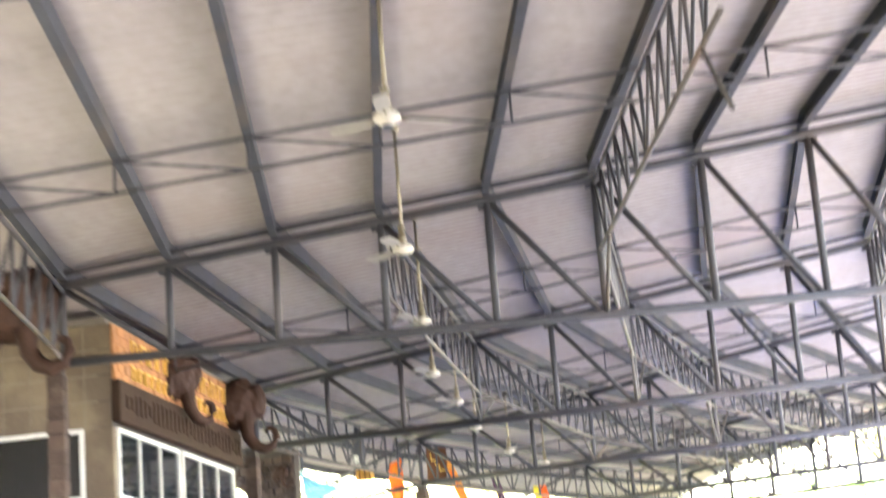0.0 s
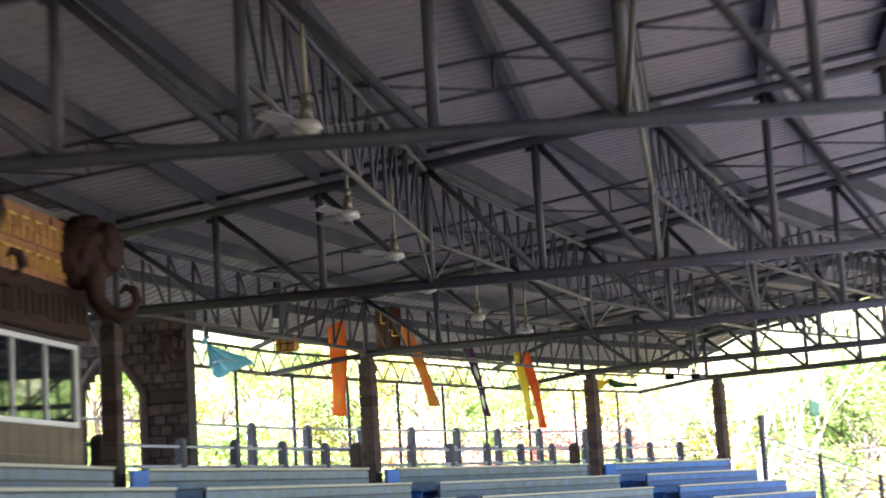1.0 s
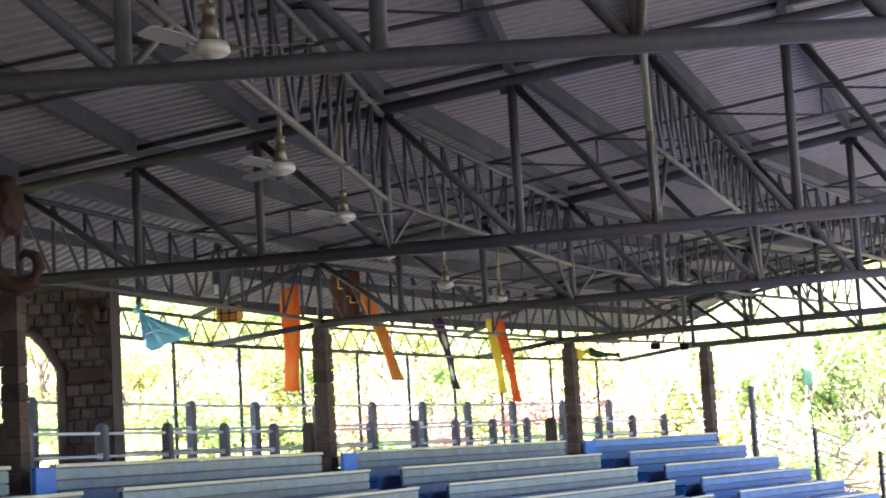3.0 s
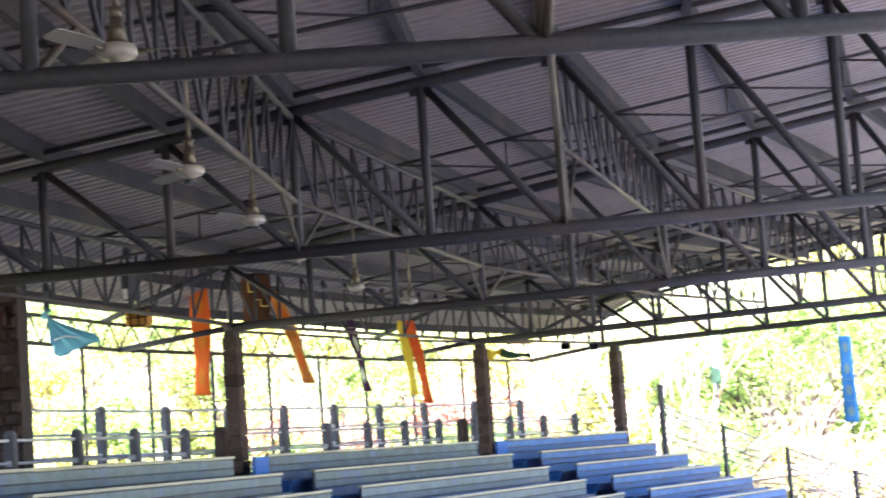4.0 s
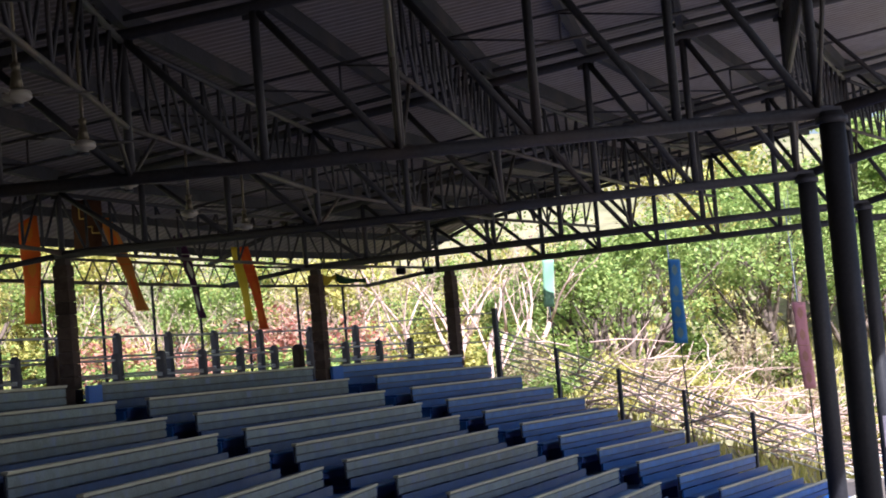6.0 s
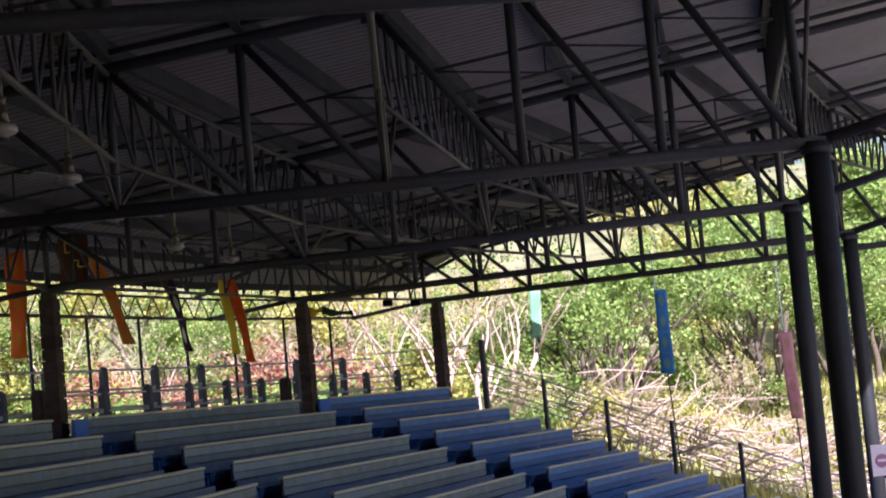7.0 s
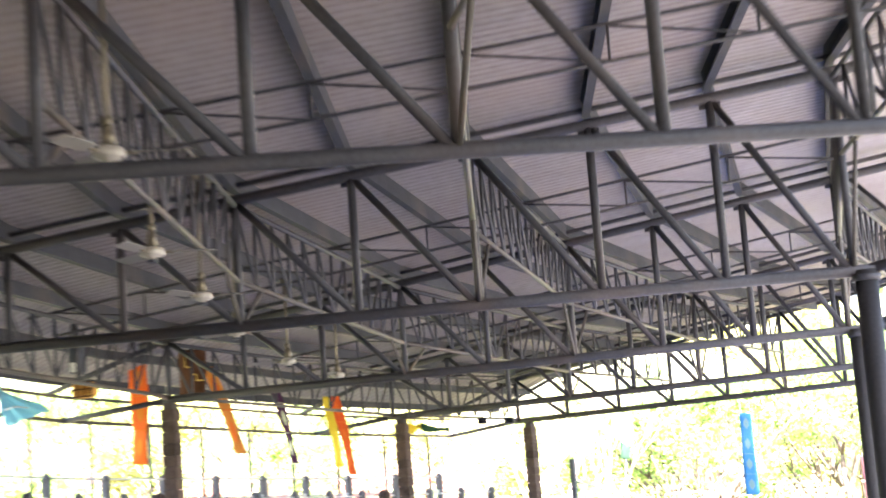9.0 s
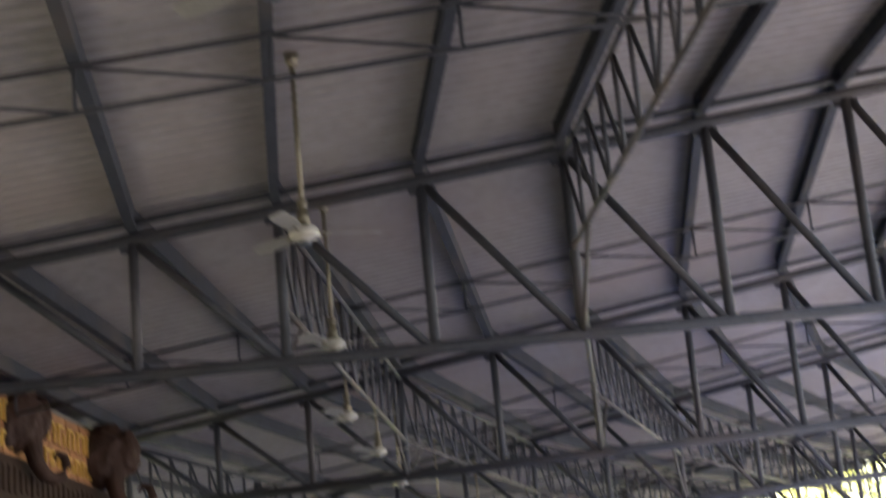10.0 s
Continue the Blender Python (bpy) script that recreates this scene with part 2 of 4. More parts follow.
def build_ground():
    bm = bmesh.new()
    rings = [0.5, 15, 30, 36, 38, 40, 42, 44, 46, 48, 50, 52, 53, 55, 57, 60, 63, 66, 70, 74, 79, 84, 92, 100, 115, 135, 170, 250, 450, 1200]
    n = 144
    rows = []
    for r in rings:
        ring = []
        for k in range(n):
            x, y = CX + r * math.cos(k * math.tau / n), CY + r * math.sin(k * math.tau / n)
            ring.append(bm.verts.new((x, y, ground_height(x, y))))
        rows.append(ring)
    for a, b in zip(rows, rows[1:]):
        for k in range(n):
            bm.faces.new((a[k], b[k], b[(k + 1) % n], a[(k + 1) % n])).smooth = True
    bm.faces.new(rows[0])
    tagged(part("ground", bm, HILL), "dry grassy earth rising to a wooded hillside", "ground", kind="structure")
    # unseen concrete floor, added to set the light that bounces onto the roof
    bm = bmesh.new()
    ring = [bm.verts.new((CX + 36.6 * math.cos(k * math.tau / 96), CY + 36.6 * math.sin(k * math.tau / 96), 0.03)) for k in range(96)]
    bm.faces.new(ring)
    a0, n1 = 188, 24
    va = [[bm.verts.new((CX + r * math.cos(radians(a0 + k * 2.6)), CY + r * math.sin(radians(a0 + k * 2.6)), 0.025)) for r in (36.7, 53)] for k in range(n1)]
    for a, b in zip(va, va[1:]):
        bm.faces.new((a[0], a[1], b[1], b[0]))
    tagged(part("bounce_floor", bm, CONCRETE), "unseen concrete floor added to bounce light under the roof", "floor", kind="structure")


build_ground()

# ---- terraces and benches ----
ROWS_N, R0, DR, Z0, DZ = 14, 49.0, 0.76, EYE + 0.13, 0.285
TREAD = 0.80   # bench top above its own tread
LEFT = {1: 0.3, 2: -0.14, 3: 0.13, 4: 0.37}    # how far the boards start past a truss line
RIGHT = {1: 1.5, 2: 1.25, 3: 1.0, 4: 0.0}      # how far they stop short of the next one


def build_terrace(i):
    bm = bmesh.new()
    a, b = float(i), float(i + 1)
    prof = [(R0 + 3.2, 0.0), (R0 + 3.2, Z0 - TREAD)]
    for k in range(ROWS_N):
        r, z = R0 - DR * k, Z0 - DZ * k - TREAD
        prof += [(r - 0.62, z), (r - 0.62, z - DZ)]
    prof += [(R_IN - 1.2, prof[-1][1]), (R_IN - 1.2, 0.0)]
    va = [bm.verts.new(at(a, r, max(z, 0) - 0.02)) for r, z in prof]
    vb = [bm.verts.new(at(b, r, max(z, 0) - 0.02)) for r, z in prof]
    for k in range(len(prof) - 1):
        bm.faces.new((va[k], va[k + 1], vb[k + 1], vb[k]))
    bm.faces.new(va)
    bm.faces.new(vb[::-1])
    tagged(part("terrace", bm, NAVY), "stepped concrete seating terrace painted worn dark blue", "terrace", kind="structure")


def build_bench(i, k):
    r, zt = R0 - DR * k, Z0 - DZ * k
    a0, b0 = at(i, r), at(i + 1, r)
    d = (b0 - a0).normalized()
    n = outward(i)
    a, b = a0 + d * LEFT[i], b0 - d * RIGHT[i]
    mid = (a + b) / 2
    e = thing("bench", (mid.x, mid.y, zt - TREAD), "long blue wooden bench with pale backboard on terrace", "bench", "rows of terrace benches")
    # bay 4 gets bluer boards: the light there is put into the colour
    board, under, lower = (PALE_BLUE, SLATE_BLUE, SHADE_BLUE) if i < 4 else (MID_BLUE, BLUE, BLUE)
    far = b + d * (0.6 if i == 4 else 0.32)
    piece("top_rail", lambda m: slab(m, a - d * 0.02, b + d * 0.02, n, -0.05, 0.035, zt - 0.03, zt + 0.008, 0.006), CREAM, e, "cream painted top rail")
    # strip in dark iron colour stands for the shade in the board gaps
    piece("gap_shade_strip", lambda m: slab(m, a, b, n, -0.006, 0.016, zt - 0.28, zt - 0.032), DARK_IRON, e)
    piece("backboard", lambda m: slab(m, a, b, n, -0.03, -0.008, zt - 0.158, zt - 0.046, 0.004), board, e)
    piece("backboard", lambda m: slab(m, a, b, n, -0.03, -0.008, zt - 0.268, zt - 0.176, 0.004), under, e)
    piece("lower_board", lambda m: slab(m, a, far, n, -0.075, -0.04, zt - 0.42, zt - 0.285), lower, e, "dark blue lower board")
    piece("seat", lambda m: slab(m, a, far, n, -0.44, -0.08, zt - 0.455, zt - 0.41, 0.006), BLUE, e, "blue painted seat plank")
    piece("front_rail", lambda m: slab(m, a + d * 0.05, b - d * 0.05, n, -0.40, -0.36, zt - 0.55, zt - 0.46), NAVY, e)
    if k == 0:
        piece("end_board", lambda m: slab(m, a - d * 0.40, a - d * 0.002, n, -0.04, 0.03, zt - 0.42, zt - 0.02, 0.01), END_BLUE, e, "bright blue end board")
    for q in (a, b):
        s = d if q is a else -d
        piece("end_panel", lambda m: slab(m, q - s * 0.004, q + s * 0.05, n, -0.38, 0.018, zt - TREAD, zt - 0.46), BLUE, e, "solid blue end panel")
    length = (b - a).length
    for j in range(1, 4):
        q = a + d * (length * j / 4)
        piece("leg", lambda m: slab(m, q, q + d * 0.06, n, -0.30, 0.016, zt - TREAD, zt - 0.46), NAVY, e)


for bay in (1, 2, 3, 4):
    build_terrace(bay)
    for row in range(ROWS_N):
        build_bench(bay, row)


def build_aisle(i):
    e = thing("aisle_stairs", at(i, 44, EYE - 3), "dark blue painted concrete aisle steps between bench blocks", "stairs")
    t = radial(i)
    side = Vector((-t.y, t.x, 0))
    for k in range(ROWS_N - 1):
        r, z = R0 - DR * k - 0.62, Z0 - DZ * k - TREAD
        p = at(i, r) + (at(i, r) - at(i - 1, r)).normalized() * ((LEFT[i] - RIGHT[i - 1]) / 2)
        piece("step", lambda m: slab(m, p - side * 0.6, p + side * 0.6, -t, -0.01, 0.33, z - DZ - 0.02, z - DZ * 0.5, 0.008), NAVY, e)


for tr_no in (2, 3, 4):
    build_aisle(tr_no)
for bay in (2, 3, 4):
    tagged(piece("kerb", lambda m: slab(m, at(bay, 49.62), at(bay + 1, 49.62), outward(bay), -0.05, 0.05, Z0 - TREAD - 0.02, EYE - 0.12), NAVY), "low dark blue kerb behind the back row", "kerb", kind="structure")


# ---- roof: trusses, longitudinal lattice girders, joists, purlins, sheets ----
def build_truss(i):
    e = thing("roof_truss", at(i, 44, Z_CHORD), "dark grey painted steel pipe roof truss on columns", "truss", "radial roof trusses")
    P = lambda r, z: at(i, r, z)
    piece("bottom_chord", lambda m: bar(m, P(NODES[0] + 0.1, Z_CHORD), P(R_IN - 0.1, Z_CHORD), 0.06 if i == 1 else 0.068, 10), STEEL, e)
    piece("top_chord", lambda m: bar(m, P(NODES[0] + 0.5, z_top(NODES[0] + 0.5)), P(R_TIP, z_top(R_TIP)), 0.065, 8), STEEL, e)
    piece("rafter_angle", lambda m: bar(m, P(NODES[0] + 0.5, z_top(NODES[0] + 0.5) + 0.17), P(R_TIP, z_top(R_TIP) + 0.17), 0.035, 6), STEEL, e)
    if i > 1:
        piece("eave_rafter", lambda m: bar(m, P(NODES[0], z_top(NODES[0])), P(51.7, EYE + 2.42), 0.05, 6), STEEL, e)
        piece("eave_tie", lambda m: bar(m, P(NODES[0], Z_CHORD), P(51.4, EYE + 1.95), 0.05, 6), STEEL, e)
    piece("cantilever_chord", lambda m: bar(m, P(R_IN, Z_CHORD), P(R_TIP, Z_CHORD + 0.75), 0.06, 8), STEEL, e)
    piece("tip_post", lambda m: bar(m, P(R_TIP + 0.05, Z_CHORD + 0.75), P(R_TIP + 0.05, z_top(R_TIP)), 0.04, 8), STEEL, e)
    for k, r in enumerate(NODES):
        piece("vertical", lambda m: bar(m, P(r, Z_CHORD), P(r, z_top(r)), 0.05, 8), STEEL, e)
        if k < 8:
            piece("diagonal", lambda m: bar(m, P(r - 0.04, z_top(r) - 0.06), P(NODES[k + 1] + 0.06, Z_CHORD + 0.04), 0.043, 8), STEEL, e)
        piece("gusset_plate", lambda m: slab(m, P(r + 0.12, 0), P(r - 0.12, 0), outward(min(i, 5)).cross(Vector((0, 0, 1))), -0.006, 0.006, z_top(r) - 0.13, z_top(r) + 0.05), STEEL, e)
    piece("cantilever_web", lambda m: bar(m, P(R_IN - 0.1, z_top(R_IN)), P(36.4, Z_CHORD + 0.42), 0.035, 6), STEEL, e)


for tr_no in (1, 2, 3, 4, 5):
    build_truss(tr_no)
for tr_no in (0,):
    e = thing("rafter", at(tr_no, 44, z_top(44)), "dark grey painted steel pipe roof rafter", "rafter")
    piece("top_chord", lambda m: bar(m, at(tr_no, 49.9, z_top(49.9)), at(tr_no, R_TIP, z_top(R_TIP)), 0.065, 8), STEEL, e)


def build_girder(i, r, panels=12):
    e = thing("lattice_girder", at(i + 0.5, r, z_top(r) - 0.8), "grey steel lattice girder spanning between roof trusses", "girder", "longitudinal lattice girders")
    zt = z_top(r) - 0.06
    deep = 0.95
    zb = lambda k: z_top(r) - deep
    piece("top_chord", lambda m: bar(m, at(i, r, zt), at(i + 1, r, zt), 0.035, 6), STEEL, e)
    piece("bottom_chord", lambda m: bar(m, at(i, r, zb(0)), at(i + 1, r, zb(1)), 0.032, 6), STEEL_LIGHT, e, "pale rusty lower chord")
    for k in range(panels):
        ka, kb = k / panels, (k + 1) / panels
        s, s2 = i + ka, i + kb
        piece("web_bar", lambda m: bar(m, at(s2, r, zt), at(s2, r, zb(kb)), 0.024, 5), STEEL, e)
        up = k < panels / 2
        piece("web_bar", lambda m: bar(m, at(s, r, zt if up else zb(ka)), at(s2, r, zb(kb) if up else zt), 0.022, 5), STEEL, e)
    for s, k in ((i, 0.11), (i + 1, 0.89)):
        piece("knee_brace", lambda m: bar(m, at(s, r, Z_CHORD), at(i + k, r, zb(k)), 0.025, 6), STEEL_LIGHT, e)


GIRDERS = (NODES[0], NODES[3], NODES[5], NODES[8])
for bay in (0, 1, 2, 3, 4):
    for gr in ((GIRDERS[0], GIRDERS[2], GIRDERS[3]), GIRDERS[1:], GIRDERS, GIRDERS, GIRDERS)[bay]:
        build_girder(bay, gr, 12 if bay < 4 else 8)


def build_joist(i, s, drop=0.34):
    e = thing("roof_joist", at(i + s, 44, z_top(44) - drop), "thin dark steel joist truss under the roof sheets", "joist", "secondary roof joists")
    q = i + s
    piece("top_chord", lambda m: bar(m, at(q, 49.8, z_top(49.8)), at(q, R_TIP + 0.2, z_top(R_TIP)), 0.022, 5), STEEL, e)
    piece("bottom_chord", lambda m: bar(m, at(q, NODES[0], z_top(NODES[0]) - drop), at(q, NODES[8], z_top(NODES[8]) - drop), 0.022, 5), STEEL, e)
    for k in range(0, 9):
        r = NODES[k]
        piece("post", lambda m: bar(m, at(q, r, z_top(r)), at(q, r, z_top(r) - drop), 0.016, 5), STEEL, e)
        if k < 8:
            r2 = NODES[k + 1]
            piece("diagonal", lambda m: bar(m, at(q, r, z_top(r)), at(q, r2, z_top(r2) - drop), 0.014, 5), STEEL, e)


for bay in (0, 1, 2, 3, 4):
    build_joist(bay, 0.5)

END_BAY = 0.42    # the roof runs this share of a bay past the last truss

for bay, end in ((-1, 1), (0, 1), (1, 1), (2, 1), (3, 1), (4, 1), (5, END_BAY)):
    n = outward(bay)
    for r in NODES + [R_TIP + 1.35, R_TIP + 0.1]:
        za = z_top(r) + 0.105
        a, b = at(bay, r), at(bay + end, r)
        bm = bmesh.new()
        slab(bm, a, b, n, -0.035, -0.027, za, za + 0.2)
        slab(bm, a, b, n, -0.027, 0.062, za, za + 0.008)
        slab(bm, a, b, n, 0.056, 0.062, za + 0.008, za + 0.03)
        slab(bm, a, b, n, -0.027, 0.062, za + 0.192, za + 0.2)
        tagged(part("purlin", bm, PURLIN, loc=(a + b) / 2 + Vector((0, 0, za))), "weathered steel channel purlin under the roof", "purlin", "roof purlins", "structure")


def z_eave(r):
    """Underside of the steeper eave sheeting past the outer columns."""
    return EYE + 2.65 + (z_top(49.7) + 0.31 - EYE - 2.65) * (51.9 - r) / 2.2


for bay, end in ((2, 1), (3, 1), (4, 1), (5, END_BAY)):
    n = outward(bay)
    for r in (50.6, 51.6):
        za = z_eave(r) - 0.16
        a, b = at(bay, r), at(bay + end, r)
        bm = bmesh.new()
        slab(bm, a, b, n, -0.03, -0.022, za, za + 0.15)
        slab(bm, a, b, n, -0.022, 0.035, za, za + 0.008)
        tagged(part("eave_purlin", bm, PURLIN, loc=(a + b) / 2 + Vector((0, 0, za))), "weathered steel purlin under the eave sheets", "purlin", "eave purlins", "structure")


def build_sheet(i, end=1.0):
    """Corrugated sheeting of one bay; its ribs run down the slope."""
    # bays 0 and 1 stretch out to radius 55, added to shade the control room
    outer = [(51.9, EYE + 2.40 - (z_top(51.9) + 0.31)), (49.7, 0.0)] if i > 1 else [(55.0, EYE + 2.89 - z_top(55.0)), (50.3, 0.0)] if i in (0, 1) else [(50.6, 0.0)]
    line = outer + [(r, 0.0) for r in (45, 41, R_TIP - 0.4)]
    length = (at(i + end, 44) - at(i, 44)).length
    ribs = int(length / 0.2)
    bm = bmesh.new()
    prof = [(0.0, 0.0), (0.35, 0.0), (0.5, 0.032), (0.85, 0.032)]
    cols = []
    for k in range(ribs):
        for u, h in prof:
            s = i + end * (k + u) / ribs
            cols.append([bm.verts.new(at(s, r, z_top(r) + 0.31 + h + (dz + 0.25 if dz else 0))) for r, dz in line])
    cols.append([bm.verts.new(at(i + end, r, z_top(r) + 0.31 + (dz + 0.25 if dz else 0))) for r, dz in line])
    for a, b in zip(cols, cols[1:]):
        for j in range(len(line) - 1):
            bm.faces.new((a[j], b[j], b[j + 1], a[j + 1]))
    ob = part("roof_sheet", bm, SHEET)
    mod = ob.modifiers.new("thick", "SOLIDIFY")
    mod.thickness = 0.004
    tagged(ob, "corrugated grey metal roof sheeting seen from below", "roof", kind="structure")


# sheets of bays -4 to -2 are added out of view to shade the ground
for bay in (-4, -3, -2, -1, 0, 1, 2, 3, 4):
    build_sheet(bay)
build_sheet(5, END_BAY)
e = thing("barge_rafter", at(5 + END_BAY, 44, z_top(44)), "dark steel rafter pipe along the open roof end", "rafter")
piece("pipe", lambda m: bar(m, at(5 + END_BAY, 49.7, z_top(49.7) + 0.24), at(5 + END_BAY, R_TIP - 0.3, z_top(R_TIP) + 0.27), 0.05, 8), STEEL, e)
piece("eave_pipe", lambda m: bar(m, at(5 + END_BAY, 49.7, z_top(49.7) + 0.24), at(5 + END_BAY, 51.8, z_eave(51.8) - 0.06), 0.05, 8), STEEL, e)


# ---- columns ----
def build_stone_column(i):
    p = at(i, R_COLUMN[i])
    z0 = Z0 - TREAD - 0.02
    e = thing("stone_column", (p.x, p.y, z0), "square column clad in brown rough stone blocks", "column", "outer stone columns")
    t = radial(i)
    side = Vector((-t.y, t.x, 0))
    piece("core", lambda m: slab(m, p - side * 0.088, p + side * 0.088, t, -0.088, 0.088, z0, Z_CHORD - 0.06), STONE_CORE, e)
    z = z0
    k = 0
    while z < Z_CHORD - 0.25:
        h = 0.19
        w = (0.108 if i < 3 else 0.122) + random.uniform(-0.004, 0.004)
        piece("stone_block", lambda m: slab(m, p - side * w, p + side * w, t, -w, w, z + 0.003, z + h - 0.003, 0.008), STONE, e)
        z += h
        k += 1


def build_steel_column(i):
    p = at(i, R_IN)
    e = thing("steel_column", (p.x, p.y, 0), "tall painted round steel roof column in shaded dark colour", "column", "inner steel columns")
    piece("shaft", lambda m: bar(m, (p.x, p.y, -0.02), (p.x, p.y, Z_CHORD), 0.13, 16), SHADED_COLUMN_STEEL, e)
    piece("base_plate", lambda m: slab(m, p - Vector((0.22, 0, 0)), p + Vector((0.22, 0, 0)), Vector((0, 1, 0)), -0.22, 0.22, -0.02, 0.03), STEEL, e)
    piece("cap", lambda m: bar(m, (p.x, p.y, Z_CHORD - 0.12), (p.x, p.y, Z_CHORD - 0.05), 0.16, 16), STEEL, e)


for tr_no in (1, 2, 3, 4, 5):
    build_stone_column(tr_no)
    build_steel_column(tr_no)

# plain walls added behind the standing place to close the stand and block light
for bay in (-4, -3, -2, -1, 0):
    tagged(piece("wall_outer", lambda m: slab(m, at(bay, 54.6), at(bay + 1, 54.6), outward(bay), -0.15, 0.15, -0.05, EYE + (3.1 if bay > -2 else 0.9)), TILE), "plain ochre rendered outer wall added to block light", "wall", kind="structure")
tagged(piece("wall_outer", lambda m: slab(m, at(1, 54.6), at(1.2, 54.6), outward(1), -0.15, 0.15, -0.05, EYE + 3.1), TILE), "plain ochre rendered outer wall added to block light", "wall", kind="structure")
tagged(piece("blocker_wall_back", lambda m: slab(m, at(-3, 34.5), at(-3, 54.4), (at(-3, 44) - at(-2, 44)).normalized(), -0.15, 0.15, -0.05, z_top(44)), STONE_CORE), "plain brown wall added behind the stand to block light", "wall", kind="structure")


# ---- eave beam behind the stand ----
def build_eave(i):
    r, zb, zt = 51.4, EYE + 1.95, EYE + 2.36
    e = thing("eave_girder", at(i + 0.5, r, zb), "light steel lattice eave girder along the outer roof edge", "girder", "eave girders")
    piece("bottom_chord", lambda m: bar(m, at(i, r, zb), at(i + 1, r, zb), 0.035, 6), STEEL_LIGHT, e)
    piece("top_chord", lambda m: bar(m, at(i, r, zt), at(i + 1, r, zt), 0.03, 6), STEEL_LIGHT, e)
    n = 14 if i < 4 else 9
    for k in range(n):
        s, s2 = i + k / n, i + (k + 1) / n
        m1 = (s + s2) / 2
        piece("web_bar", lambda m: bar(m, at(s, r, zb), at(m1, r, zt), 0.016, 5), STEEL_LIGHT, e)
        piece("web_bar", lambda m: bar(m, at(m1, r, zt), at(s2, r, zb), 0.016, 5), STEEL_LIGHT, e)


for bay in (2, 3, 4):
    build_eave(bay)

# ---- walkway, fences ----
Z_WALK = Z0 - TREAD - 0.02


def rounded_post(bm, p, t, w, z0, z1):
    side = Vector((-t.y, t.x, 0))
    prof = [(z0, 1.0), (z1 - 0.09, 1.0), (z1 - 0.04, 0.86), (z1 - 0.01, 0.55), (z1, 0.2)]
    rings = []
    for z, k in prof:
        rings.append([bm.verts.new(p + (side * a + t * b) * (w * k) + Vector((0, 0, z))) for a, b in ((-1, -0.7), (-0.7, -1), (0.7, -1), (1, -0.7), (1, 0.7), (0.7, 1), (-0.7, 1), (-1, 0.7))])
    for a, b in zip(rings, rings[1:]):
        for j in range(8):
            bm.faces.new((a[j], b[j], b[(j + 1) % 8], a[(j + 1) % 8]))
    bm.faces.new(rings[0])
    bm.faces.new(rings[-1][::-1])


def build_fence(i, r, count, top, rails, w, label, lead):
    e = thing("fence", at(i + 0.5, r, Z_WALK), label, "fence", "walkway fences")
    for k in range(count):
        s = i + (k + lead) / count
        p, t = at(s, r), radial(i)
        post = piece("post", lambda m: rounded_post(m, p, t, w, Z_WALK, EYE + top), FENCE_POST, e)
        for z in rails[1:]:
            piece("rail_socket", lambda m: slab(m, p - Vector((-t.y, t.x, 0)) * (w + 0.012), p + Vector((-t.y, t.x, 0)) * (w + 0.012), t, -w * 0.5, w * 0.5, EYE + z - 0.035, EYE + z + 0.035), RAIL, post)
    for z in rails:
        piece("rail", lambda m: bar(m, at(i, r, EYE + z), at(i + 1, r, EYE + z), 0.022, 6), RAIL, e, "thin pale metal rail")


for bay, n_in, n_out in ((2, 5, 4), (3, 6, 5), (4, 4, 3)):
    build_fence(bay, 50.0, n_in, 0.63, (0.5, 0.22, -0.08), 0.07, "low fence of round-topped grey posts with metal rails", 0.6)
    build_fence(bay, 51.0, n_out, 1.02, (0.95, 0.6, 0.28, -0.05), 0.07, "tall walkway fence of grey posts with metal rails", 0.3)
    for k in range(n_out):
        p = at(bay + (k + 0.42) / n_out, 51.4)
        tagged(piece("thin_pole", lambda m: bar(m, p + Vector((0, 0, Z_WALK - 0.8)), p + Vector((0, 0, EYE + 1.95)), 0.03, 8), STEEL, None, "", (p.x, p.y, Z_WALK - 0.8)),
               "thin dark steel pole carrying the eave", "pole", "eave poles")


for tr_no in (2, 3, 4):
    p, t = at(tr_no + 0.03, 49.85), radial(tr_no)
    tagged(piece("fence_post", lambda m: rounded_post(m, p, t, 0.1, Z_WALK, EYE + 0.62), STONE, None, "", (p.x, p.y, Z_WALK)), "short brown stone post beside the outer column", "post", "short stone posts")


def build_end_rail():
    a = radians(146.5)
    u = Vector((math.cos(a), math.sin(a), 0))
    P = lambda r, z: Vector((CX, CY, 0)) + u * r + Vector((0, 0, z))
    spots = [48.65 - 1.54 * k for k in range(8)]
    tops = [EYE + 1.15] + [EYE + 0.11 - 0.375 * (47.1 - r) for r in spots[1:]]
    e = thing("stair_railing", P(45, EYE - 2.4), "dark iron railing stepping down the terrace end with thin rails", "railing")
    side = Vector((-u.y, u.x, 0))
    for k, (r, z) in enumerate(zip(spots, tops)):
        w = 0.055 if k == 0 else 0.04
        piece("post", lambda m: slab(m, P(r, 0) - side * w, P(r, 0) + side * w, u, -w, w, z - (1.9 if k == 0 else 1.45), z, 0.006), DARK_IRON, e)
    for k in range(len(spots) - 1):
        z0 = tops[k] if k else EYE + 0.66
        for j in range(6):
            d = 0.03 + j * 0.145
            piece("rail", lambda m: bar(m, P(spots[k], z0 - d), P(spots[k + 1], tops[k + 1] - d), 0.022 if j == 0 else 0.015, 6), ALU, e, "thin pale rail")
    # short level rails towards the back fence
    for z in (1.05, 0.72, 0.4):
        piece("rail", lambda m: bar(m, P(48.65, EYE + z), at(5, 51.0, EYE + z), 0.018, 6), RAIL, e)


